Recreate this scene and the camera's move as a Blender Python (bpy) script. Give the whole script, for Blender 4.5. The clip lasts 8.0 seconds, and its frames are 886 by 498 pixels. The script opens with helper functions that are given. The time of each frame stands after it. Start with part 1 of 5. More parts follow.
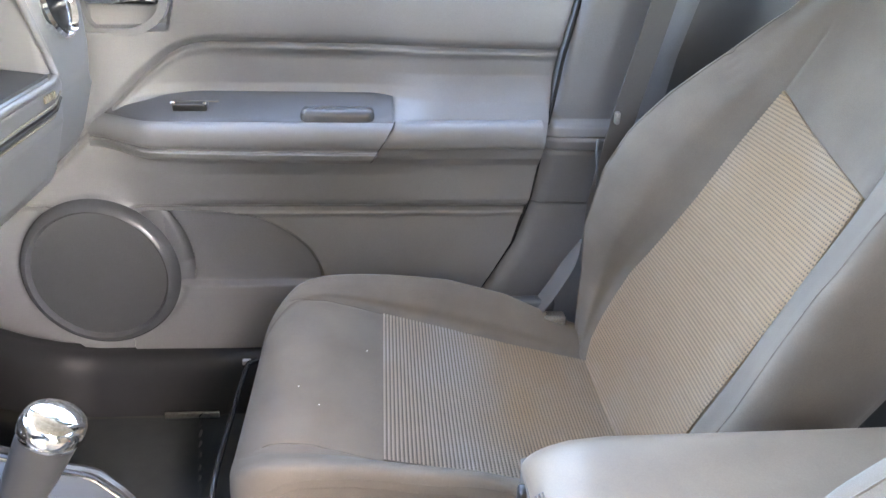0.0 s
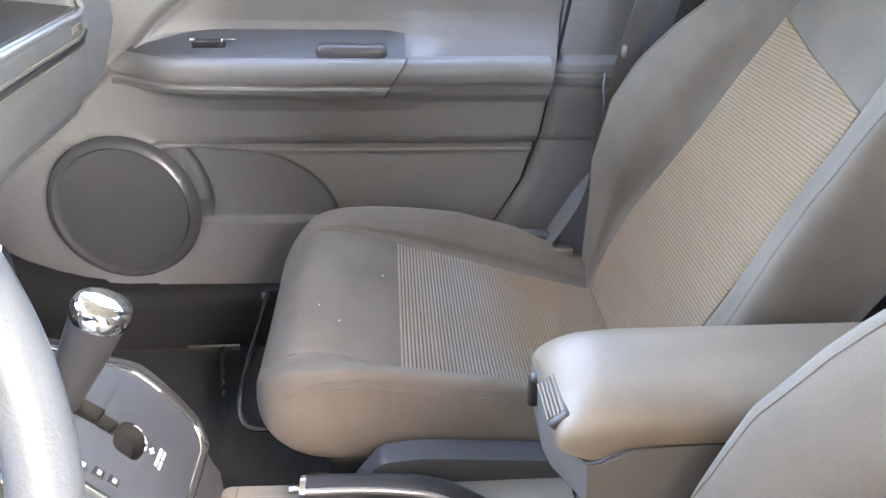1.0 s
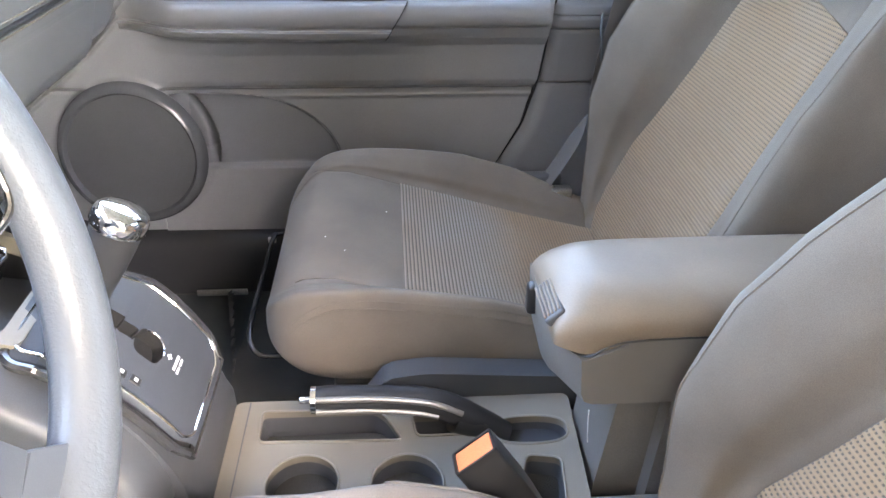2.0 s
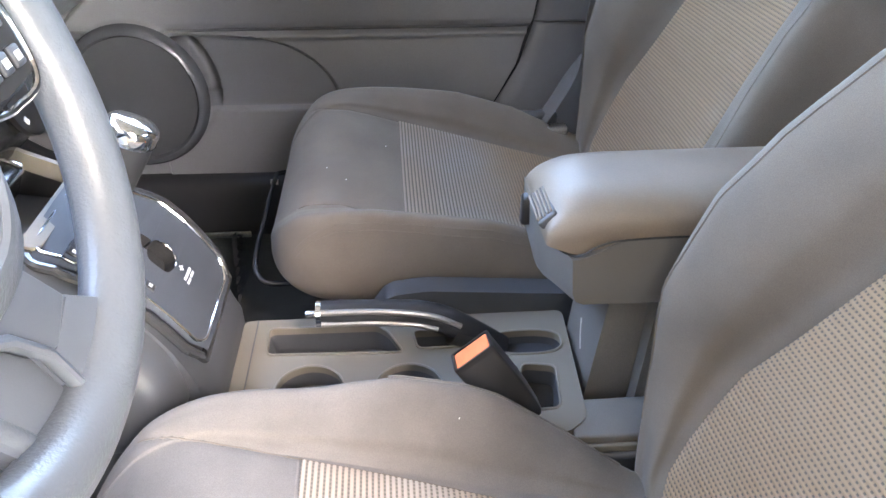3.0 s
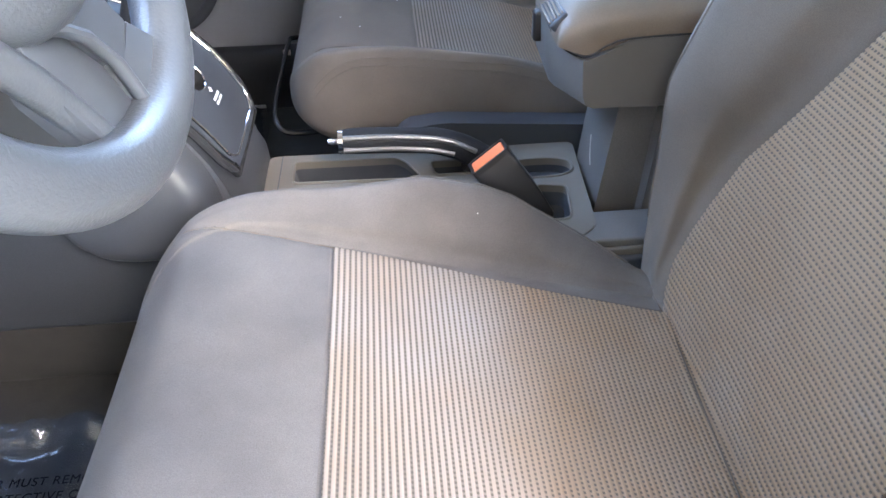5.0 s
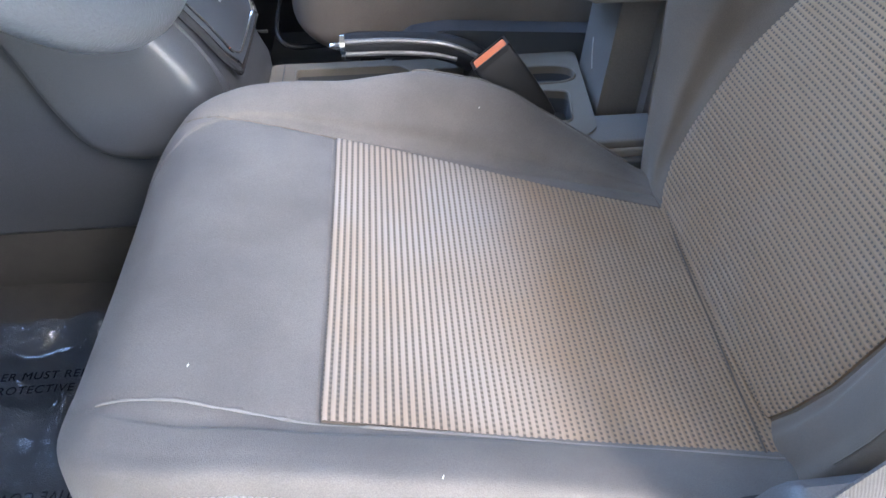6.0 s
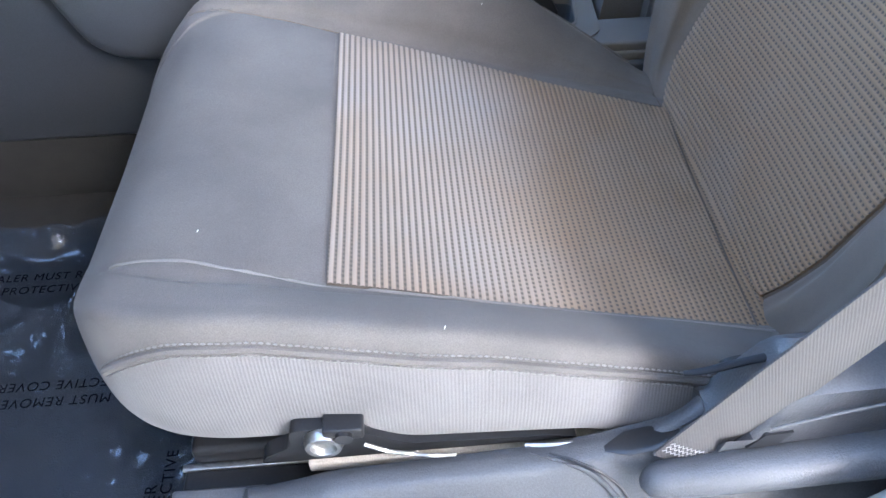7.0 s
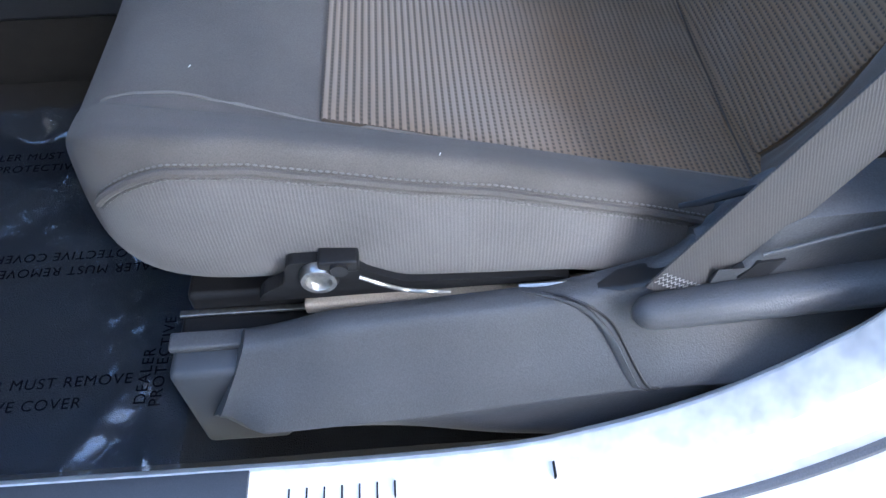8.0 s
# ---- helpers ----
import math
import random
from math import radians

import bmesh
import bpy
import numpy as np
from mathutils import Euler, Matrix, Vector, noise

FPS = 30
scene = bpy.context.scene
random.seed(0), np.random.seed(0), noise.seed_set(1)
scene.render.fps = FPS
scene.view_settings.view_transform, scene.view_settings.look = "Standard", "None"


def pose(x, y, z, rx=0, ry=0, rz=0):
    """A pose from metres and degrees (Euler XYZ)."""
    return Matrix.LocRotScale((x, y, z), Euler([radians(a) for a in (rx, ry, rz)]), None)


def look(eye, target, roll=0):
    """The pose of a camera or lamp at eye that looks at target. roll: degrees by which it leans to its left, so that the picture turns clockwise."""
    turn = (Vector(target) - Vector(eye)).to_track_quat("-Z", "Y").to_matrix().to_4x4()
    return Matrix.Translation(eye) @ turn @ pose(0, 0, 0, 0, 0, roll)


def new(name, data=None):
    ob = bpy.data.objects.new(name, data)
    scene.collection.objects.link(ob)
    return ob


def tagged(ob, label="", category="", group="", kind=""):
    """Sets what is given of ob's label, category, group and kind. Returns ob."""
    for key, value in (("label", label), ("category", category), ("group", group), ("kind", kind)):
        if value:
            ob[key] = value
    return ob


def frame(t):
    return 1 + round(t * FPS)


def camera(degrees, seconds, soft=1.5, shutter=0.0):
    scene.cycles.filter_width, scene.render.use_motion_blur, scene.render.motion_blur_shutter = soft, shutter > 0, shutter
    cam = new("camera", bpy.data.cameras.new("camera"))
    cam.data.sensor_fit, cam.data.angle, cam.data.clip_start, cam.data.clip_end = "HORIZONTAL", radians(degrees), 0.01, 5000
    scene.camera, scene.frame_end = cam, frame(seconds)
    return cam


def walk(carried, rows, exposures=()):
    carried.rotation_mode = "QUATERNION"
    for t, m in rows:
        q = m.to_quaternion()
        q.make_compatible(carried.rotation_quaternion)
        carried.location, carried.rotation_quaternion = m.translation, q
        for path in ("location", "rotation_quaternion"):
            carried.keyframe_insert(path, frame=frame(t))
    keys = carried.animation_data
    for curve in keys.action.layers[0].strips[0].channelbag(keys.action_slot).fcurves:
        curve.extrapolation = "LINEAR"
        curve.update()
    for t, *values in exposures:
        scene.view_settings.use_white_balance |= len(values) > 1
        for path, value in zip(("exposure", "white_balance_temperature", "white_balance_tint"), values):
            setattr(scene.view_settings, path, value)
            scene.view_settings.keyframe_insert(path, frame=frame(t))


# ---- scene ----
cam = camera(63.9, 8.0)
PATH = [
    (0, (0.0, 0.029, 0.926), (0.166, 1.802, 0.015), 2.0),
    (0.5, (-0.006, -0.004, 0.905), (0.149, 1.751, -0.042), 1.8),
    (1, (-0.014, -0.039, 0.888), (0.134, 1.696, -0.096), 1.5),
    (1.5, (-0.016, -0.069, 0.868), (0.127, 1.648, -0.147), 1.2),
    (3, (-0.019, -0.16, 0.815), (0.118, 1.497, -0.297), 0.4),
    (3.5, (-0.02, -0.19, 0.797), (0.113, 1.432, -0.365), -0.1),
    (4, (-0.025, -0.218, 0.781), (0.097, 1.376, -0.422), -0.7),
    (4.5, (-0.034, -0.244, 0.763), (0.082, 1.322, -0.476), -1.2),
    (6, (-0.043, -0.322, 0.698), (0.046, 1.137, -0.667), -1.4),
    (6.5, (-0.044, -0.346, 0.681), (0.043, 1.065, -0.734), -1.3),
    (7, (-0.047, -0.371, 0.666), (0.026, 0.993, -0.795), -1.6),
    (7.5, (-0.047, -0.397, 0.641), (0.021, 0.918, -0.865), -1.4),
    (8, (-0.05, -0.424, 0.617), (0.019, 0.82, -0.948), -1.1),
]
walk(cam, [(t, look(eye, target, roll)) for t, eye, target, roll in PATH], exposures=[(0.0, 5.2, 8200, 15), (1.0, 5.15, 8300, 15), (3.0, 4.75, 7700, 15), (4.5, 4.5, 7200, 14), (6.0, 4.05, 6450, 12), (7.0, 3.85, 6150, 11), (7.5, 3.6, 6000, 10), (8.0, 2.85, 5750, 10)])

# ---- light ----
world = bpy.data.worlds.new("sky_world")
scene.world = world
world.use_nodes = True
wn = world.node_tree.nodes
sky = wn.new("ShaderNodeTexSky")
sky.sky_type = "NISHITA"
sky.sun_disc = False
sky.sun_elevation = radians(39)
sky.sun_rotation = radians(145)
sky.air_density, sky.dust_density = 1.0, 0.7
wn["Background"].inputs["Strength"].default_value = 0.60
world.node_tree.links.new(sky.outputs[0], wn["Background"].inputs["Color"])
sun_data = bpy.data.lights.new("sun", "SUN")
sun_data.energy, sun_data.angle, sun_data.color = 0.06, radians(8), (1.0, 0.98, 0.96)
sun = new("sun", sun_data)
sun.matrix_world = look((2.07, -3.0, 3.0), (0.0, 0.0, 0.0))


# ---- materials ----
def nodes_of(name):
    m = bpy.data.materials.new(name)
    m.use_nodes = True
    nt = m.node_tree
    return m, nt, nt.nodes, nt.links, nt.nodes["Principled BSDF"]


def surface(name, colour, rough=0.6, metal=0.0, grain=900.0, bump=0.15, vary=0.12, blotch=9.0, worn=None, sheen=0.0, dist=0.0004, spec=0.5, speck=0.5):
    """A painted, moulded or woven surface: blotches, fine grain, bump, and uneven gloss."""
    m, nt, n, l, p = nodes_of(name)
    tc = n.new("ShaderNodeTexCoord")
    big = n.new("ShaderNodeTexNoise")
    big.inputs["Scale"].default_value, big.inputs["Detail"].default_value = blotch, 4.0
    fine = n.new("ShaderNodeTexNoise")
    fine.inputs["Scale"].default_value, fine.inputs["Detail"].default_value = grain, 2.0
    l.new(tc.outputs["Object"], big.inputs["Vector"])
    l.new(tc.outputs["Object"], fine.inputs["Vector"])
    ramp = n.new("ShaderNodeMapRange")
    ramp.inputs["From Min"].default_value, ramp.inputs["From Max"].default_value = 0.3, 0.7
    l.new(big.outputs["Fac"], ramp.inputs["Value"])
    mix = n.new("ShaderNodeMix")
    mix.data_type = "RGBA"
    worn = worn or tuple(c * (1 + vary * 2) for c in colour)
    mix.inputs["A"].default_value = (*[c * (1 - vary) for c in colour], 1)
    mix.inputs["B"].default_value = (*worn, 1)
    l.new(ramp.outputs[0], mix.inputs["Factor"])
    mul = n.new("ShaderNodeMix")
    mul.data_type, mul.blend_type = "RGBA", "MULTIPLY"
    mul.inputs["Factor"].default_value = speck
    l.new(mix.outputs["Result"], mul.inputs["A"])
    fr = n.new("ShaderNodeMapRange")
    fr.inputs["From Min"].default_value, fr.inputs["From Max"].default_value = 0.3, 0.7
    fr.inputs["To Min"].default_value, fr.inputs["To Max"].default_value = 0.6, 1.25
    l.new(fine.outputs["Fac"], fr.inputs["Value"])
    l.new(fr.outputs[0], mul.inputs["B"])
    l.new(mul.outputs["Result"], p.inputs["Base Color"])
    rr = n.new("ShaderNodeMapRange")
    rr.inputs["To Min"].default_value, rr.inputs["To Max"].default_value = max(0.03, rough * 0.86), min(1.0, rough * 1.14)
    l.new(big.outputs["Fac"], rr.inputs["Value"])
    l.new(rr.outputs[0], p.inputs["Roughness"])
    p.inputs["Metallic"].default_value = metal
    p.inputs["Specular IOR Level"].default_value = spec
    p.inputs["Sheen Weight"].default_value = sheen
    if bump > 0:
        b = n.new("ShaderNodeBump")
        b.inputs["Strength"].default_value, b.inputs["Distance"].default_value = bump, dist
        l.new(fine.outputs["Fac"], b.inputs["Height"])
        l.new(b.outputs[0], p.inputs["Normal"])
    return m


def ribbed_cloth():
    """Beige ribs over a dark open mesh: u counts ribs, v runs along them in millimetres."""
    m, nt, n, l, p = nodes_of("ribbed_seat_cloth")
    uv = n.new("ShaderNodeUVMap")
    uv.uv_map = "weave"
    sep = n.new("ShaderNodeSeparateXYZ")
    l.new(uv.outputs[0], sep.inputs[0])

    def math_node(op, a, b=None):
        k = n.new("ShaderNodeMath")
        k.operation = op
        for i, v in enumerate((a, b)):
            if v is None:
                continue
            if isinstance(v, (int, float)):
                k.inputs[i].default_value = v
            else:
                l.new(v, k.inputs[i])
        return k.outputs[0]

    fx = math_node("FRACT", sep.outputs[0])
    away = math_node("MULTIPLY", math_node("ABSOLUTE", math_node("SUBTRACT", fx, 0.5)), 2.0)
    gap = n.new("ShaderNodeMapRange")
    gap.interpolation_type = "SMOOTHSTEP"
    gap.inputs["From Min"].default_value, gap.inputs["From Max"].default_value = 0.40, 0.80
    l.new(away, gap.inputs["Value"])
    row = math_node("MULTIPLY", math_node("FLOOR", math_node("ADD", sep.outputs[0], 0.5)), 0.5)
    fy = math_node("FRACT", math_node("ADD", math_node("MULTIPLY", sep.outputs[1], 0.23), row))
    ay = math_node("MULTIPLY", math_node("ABSOLUTE", math_node("SUBTRACT", fy, 0.5)), 2.0)
    hole = n.new("ShaderNodeMapRange")
    hole.interpolation_type = "SMOOTHSTEP"
    hole.inputs["From Min"].default_value, hole.inputs["From Max"].default_value = 0.28, 0.72
    hole.inputs["To Min"].default_value = 1.0
    l.new(ay, hole.inputs["Value"])
    tc = n.new("ShaderNodeTexCoord")
    big = n.new("ShaderNodeTexNoise")
    big.inputs["Scale"].default_value, big.inputs["Detail"].default_value = 7.0, 4.0
    l.new(tc.outputs["Object"], big.inputs["Vector"])
    soil_shade_mask = n.new("ShaderNodeMapRange")
    soil_shade_mask.inputs["From Min"].default_value, soil_shade_mask.inputs["From Max"].default_value = 0.40, 0.95
    place = n.new("ShaderNodeSeparateXYZ")
    l.new(tc.outputs["Object"], place.inputs[0])
    # Browner towards the rear: soil and the shade there, both put into the colour.
    seat = n.new("ShaderNodeMapRange")
    seat.interpolation_type = "SMOOTHSTEP"
    seat.inputs["From Min"].default_value, seat.inputs["From Max"].default_value = -0.02, 0.12
    seat.inputs["To Max"].default_value = 0.48
    l.new(place.outputs[0], seat.inputs["Value"])
    weave = n.new("ShaderNodeMapRange")
    weave.interpolation_type = "SMOOTHSTEP"
    weave.inputs["From Min"].default_value, weave.inputs["From Max"].default_value = -0.06, 0.10
    weave.inputs["To Min"].default_value, weave.inputs["To Max"].default_value = 0.80, 0.16
    l.new(place.outputs[0], weave.inputs["Value"])
    l.new(weave.outputs[0], hole.inputs["To Max"])
    dark = math_node("MULTIPLY", gap.outputs[0], hole.outputs[0])
    l.new(math_node("ADD", big.outputs["Fac"], seat.outputs[0]), soil_shade_mask.inputs["Value"])
    soil_shade_tone = n.new("ShaderNodeMix")
    soil_shade_tone.data_type = "RGBA"
    soil_shade_tone.inputs["A"].default_value, soil_shade_tone.inputs["B"].default_value = (0.222, 0.200, 0.178, 1), (0.215, 0.146, 0.090, 1)
    l.new(soil_shade_mask.outputs[0], soil_shade_tone.inputs["Factor"])
    mix = n.new("ShaderNodeMix")
    mix.data_type = "RGBA"
    l.new(soil_shade_tone.outputs["Result"], mix.inputs["A"])
    mix.inputs["B"].default_value = (0.062, 0.052, 0.042, 1)
    l.new(dark, mix.inputs["Factor"])
    l.new(mix.outputs["Result"], p.inputs["Base Color"])
    p.inputs["Roughness"].default_value = 0.9
    p.inputs["Sheen Weight"].default_value = 0.05
    fine = n.new("ShaderNodeTexNoise")
    fine.inputs["Scale"].default_value = 1500.0
    l.new(tc.outputs["Object"], fine.inputs["Vector"])
    b = n.new("ShaderNodeBump")
    b.inputs["Strength"].default_value, b.inputs["Distance"].default_value = 0.35, 0.0006
    l.new(fine.outputs["Fac"], b.inputs["Height"])
    l.new(b.outputs[0], p.inputs["Normal"])
    return m


def clear_film(name, cloud, rough, bump, ior=1.5):
    m, nt, n, l, p = nodes_of(name)
    out = n["Material Output"]
    tr = n.new("ShaderNodeBsdfTransparent")
    tr.inputs[0].default_value = (0.80, 0.86, 0.92, 1)
    gl = n.new("ShaderNodeBsdfGlossy")
    gl.inputs["Roughness"].default_value = rough
    fr = n.new("ShaderNodeFresnel")
    fr.inputs[0].default_value = ior
    tc = n.new("ShaderNodeTexCoord")
    no = n.new("ShaderNodeTexNoise")
    no.inputs["Scale"].default_value, no.inputs["Detail"].default_value = 25.0, 3.0
    l.new(tc.outputs["Object"], no.inputs["Vector"])
    b = n.new("ShaderNodeBump")
    b.inputs["Strength"].default_value, b.inputs["Distance"].default_value = bump, 0.004
    l.new(no.outputs["Fac"], b.inputs["Height"])
    l.new(b.outputs[0], gl.inputs["Normal"])
    l.new(b.outputs[0], fr.inputs["Normal"])
    mx = n.new("ShaderNodeMixShader")
    # Blue diffuse colour stands in for sky reflected in the film.
    df = n.new("ShaderNodeBsdfDiffuse")
    df.inputs[0].default_value = (0.16, 0.21, 0.30, 1)
    sky_haze = n.new("ShaderNodeMixShader")
    sky_haze.inputs[0].default_value = cloud
    l.new(tr.outputs[0], sky_haze.inputs[1])
    l.new(df.outputs[0], sky_haze.inputs[2])
    l.new(fr.outputs[0], mx.inputs[0])
    l.new(sky_haze.outputs[0], mx.inputs[1])
    l.new(gl.outputs[0], mx.inputs[2])
    l.new(mx.outputs[0], out.inputs["Surface"])
    return m


def woven(name, colour):
    """Belt webbing: fine slanting ribs with dark furrows."""
    m = surface(name, colour, 0.7, grain=1800, bump=0.0, vary=0.05, speck=0.3)
    n, l = m.node_tree.nodes, m.node_tree.links
    p = n["Principled BSDF"]
    tc = n.new("ShaderNodeTexCoord")
    turn = n.new("ShaderNodeMapping")
    turn.inputs["Rotation"].default_value = (0.0, radians(18), radians(20))
    l.new(tc.outputs["Object"], turn.inputs["Vector"])
    wave = n.new("ShaderNodeTexWave")
    wave.bands_direction = "X"
    wave.inputs["Scale"].default_value, wave.inputs["Distortion"].default_value = 190.0, 3.0
    wave.inputs["Detail"].default_value, wave.inputs["Detail Scale"].default_value = 2.0, 6.0
    l.new(turn.outputs[0], wave.inputs["Vector"])
    mul = n.new("ShaderNodeMix")
    mul.data_type, mul.blend_type = "RGBA", "MULTIPLY"
    mul.inputs["Factor"].default_value = 0.22
    l.new(p.inputs["Base Color"].links[0].from_socket, mul.inputs["A"])
    l.new(wave.outputs["Color"], mul.inputs["B"])
    l.new(mul.outputs["Result"], p.inputs["Base Color"])
    b = n.new("ShaderNodeBump")
    b.inputs["Strength"].default_value, b.inputs["Distance"].default_value = 0.35, 0.0006
    l.new(wave.outputs["Fac"], b.inputs["Height"])
    l.new(b.outputs[0], p.inputs["Normal"])
    return m


def ribbed_side(name, colour):
    """Knitted side cloth: fine upright wales under the grain."""
    m = surface(name, colour, 0.85, grain=1500, bump=0.0, vary=0.10, blotch=15, sheen=0.06)
    n, l = m.node_tree.nodes, m.node_tree.links
    p = n["Principled BSDF"]
    tc = n.new("ShaderNodeTexCoord")
    wave = n.new("ShaderNodeTexWave")
    wave.bands_direction = "X"
    wave.inputs["Scale"].default_value, wave.inputs["Distortion"].default_value = 130.0, 1.5
    wave.inputs["Detail"].default_value, wave.inputs["Detail Scale"].default_value = 2.0, 4.0
    l.new(tc.outputs["Object"], wave.inputs["Vector"])
    b = n.new("ShaderNodeBump")
    b.inputs["Strength"].default_value, b.inputs["Distance"].default_value = 0.35, 0.0005
    l.new(wave.outputs["Fac"], b.inputs["Height"])
    l.new(b.outputs[0], p.inputs["Normal"])
    return m


def tinted_glass(name, tint):
    m, nt, n, l, p = nodes_of(name)
    tr = n.new("ShaderNodeBsdfTransparent")
    tr.inputs[0].default_value = (*tint, 1)
    gl = n.new("ShaderNodeBsdfGlossy")
    gl.inputs["Roughness"].default_value = 0.02
    fr = n.new("ShaderNodeFresnel")
    fr.inputs[0].default_value = 1.5
    mx = n.new("ShaderNodeMixShader")
    l.new(fr.outputs[0], mx.inputs[0])
    l.new(tr.outputs[0], mx.inputs[1])
    l.new(gl.outputs[0], mx.inputs[2])
    l.new(mx.outputs[0], n["Material Output"].inputs["Surface"])
    return m


CLOTH = surface("dark_seat_cloth", (0.090, 0.081, 0.074), 0.85, grain=1200, bump=0.6, vary=0.14, blotch=15, sheen=0.06, dist=0.0005)
# Same cloth, warmer and lighter where warm light falls; the light is in the colour.
CLOTH_WARM_LIT = surface("warm_lit_seat_cloth", (0.108, 0.090, 0.074), 0.85, grain=1500, bump=0.4, vary=0.12, blotch=12, sheen=0.06, dist=0.0005)
CLOTH_FRONT = surface("front_panel_cloth", (0.080, 0.075, 0.072), 0.85, grain=1200, bump=0.6, vary=0.14, blotch=13, sheen=0.06, dist=0.0005)
CLOTH_SIDE = ribbed_side("ribbed_side_cloth", (0.128, 0.120, 0.116))
# Serves sewn seams, and the shade painted into the backrest crease.
SEAM = surface("dark_seam_and_crease_tone", (0.075, 0.062, 0.050), 0.9, grain=1500, bump=0.2)
RIB = ribbed_cloth()
THREAD = surface("grey_thread", (0.155, 0.148, 0.142), 0.8, grain=2000, bump=0.2)
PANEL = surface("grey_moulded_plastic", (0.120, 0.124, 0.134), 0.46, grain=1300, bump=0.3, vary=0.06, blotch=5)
PANEL_MID = surface("sill_moulded_plastic", (0.062, 0.064, 0.069), 0.44, grain=850, bump=0.7, vary=0.07, blotch=14)
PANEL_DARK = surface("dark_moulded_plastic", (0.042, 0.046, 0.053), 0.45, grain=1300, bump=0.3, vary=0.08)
BLACK = surface("black_plastic", (0.012, 0.012, 0.013), 0.35, grain=1200, bump=0.1)
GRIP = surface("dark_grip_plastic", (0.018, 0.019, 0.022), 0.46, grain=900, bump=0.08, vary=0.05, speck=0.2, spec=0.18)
BLACK_GLOSS = surface("glossy_black_plastic", (0.02, 0.021, 0.023), 0.16, grain=600, bump=0.03)
SLATE = surface("slate_bezel_plastic", (0.036, 0.041, 0.050), 0.46, grain=1500, bump=0.1, vary=0.06, spec=0.28)
SLATE_DARK = surface("dark_slate_plastic", (0.060, 0.063, 0.070), 0.24, grain=1500, bump=0.1, vary=0.06)
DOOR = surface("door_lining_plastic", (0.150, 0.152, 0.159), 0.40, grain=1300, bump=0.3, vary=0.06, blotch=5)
DASH = surface("dash_moulded_plastic", (0.12, 0.128, 0.14), 0.38, grain=1300, bump=0.2, vary=0.06, blotch=5)
SILVER = surface("satin_silver_plastic", (0.132, 0.121, 0.103), 0.52, grain=1500, bump=0.12, vary=0.06, speck=0.25, spec=0.35)
CHROME = surface("chrome", (0.82, 0.83, 0.84), 0.07, metal=1.0, grain=300, bump=0.0, vary=0.02)
SATIN = surface("satin_metal", (0.27, 0.265, 0.26), 0.34, metal=0.7, grain=900, bump=0.05, vary=0.04)
LEATHER = surface("grey_leatherette", (0.142, 0.110, 0.082), 0.46, grain=700, bump=0.35, vary=0.08, blotch=14, dist=0.0004, speck=0.2)
WHEEL = surface("wheel_leather", (0.068, 0.078, 0.092), 0.34, grain=420, bump=0.5, vary=0.04, dist=0.0007, speck=0.10)
CARPET = surface("black_carpet", (0.036, 0.034, 0.031), 0.95, grain=900, bump=1.0, vary=0.12, blotch=40, dist=0.003)
STEEL = surface("black_steel", (0.012, 0.012, 0.013), 0.42, spec=0.3, grain=500, bump=0.1)
ZINC = surface("zinc_steel", (0.36, 0.35, 0.33), 0.36, metal=1.0, grain=300, bump=0.05)
ORANGE = surface("orange_plastic", (0.85, 0.20, 0.075), 0.4, grain=900, bump=0.08, vary=0.05)
WEBBING = woven("grey_belt_webbing", (0.074, 0.069, 0.068))
WHITE_INK = surface("white_print", (0.45, 0.46, 0.48), 0.5, bump=0.0, vary=0.03)
BLACK_INK = surface("black_print", (0.006, 0.006, 0.009), 0.9, bump=0.0, vary=0.03, spec=0.0)
PAINT = surface("pearl_white_paint", (0.76, 0.72, 0.67), 0.34, grain=60, bump=0.02, vary=0.03)
RUBBER = surface("black_rubber_seal", (0.012, 0.012, 0.013), 0.85, grain=800, bump=0.2, spec=0.2)
GRILLE = surface("speaker_mesh", (0.036, 0.038, 0.042), 0.55, grain=900, bump=0.8, vary=0.1, dist=0.001)
HEADLINER = surface("headliner_cloth", (0.60, 0.52, 0.43), 0.95, grain=900, bump=0.4)
CREAM = surface("cream_painted_steel", (0.42, 0.37, 0.31), 0.45, grain=900, bump=0.1, vary=0.08)
THREAD_PALE = surface("pale_thread", (0.40, 0.38, 0.36), 0.8, bump=0.0)
POST = surface("warm_grey_plastic", (0.106, 0.100, 0.093), 0.5, grain=1300, bump=0.3, vary=0.08)
LINT = surface("white_lint", (0.75, 0.73, 0.70), 0.9, bump=0.0)
FILM = clear_film("clear_plastic_film", 0.11, 0.12, 0.5)
FILM_THIN = clear_film("thin_plastic_film", 0.01, 0.06, 0.15, 1.12)
TINT = tinted_glass("clear_green_glass", (0.88, 0.90, 0.91))
PRIVACY = tinted_glass("privacy_glass", (0.42, 0.45, 0.48))
SPOKE = surface("satin_grey_plastic", (0.062, 0.071, 0.085), 0.36, grain=1200, bump=0.1, vary=0.05, speck=0.15)
# Tan chosen for the warm light that the added walls throw back.
PLASTER = surface("tan_render", (0.17, 0.12, 0.08), 0.9, grain=80, bump=0.5, vary=0.12, blotch=1.5, dist=0.004)
ASPHALT = surface("sandy_concrete", (0.36, 0.285, 0.20), 0.9, grain=60, bump=0.6, vary=0.2, blotch=0.6, dist=0.01)


# ---- building helpers ----
from mathutils import geometry


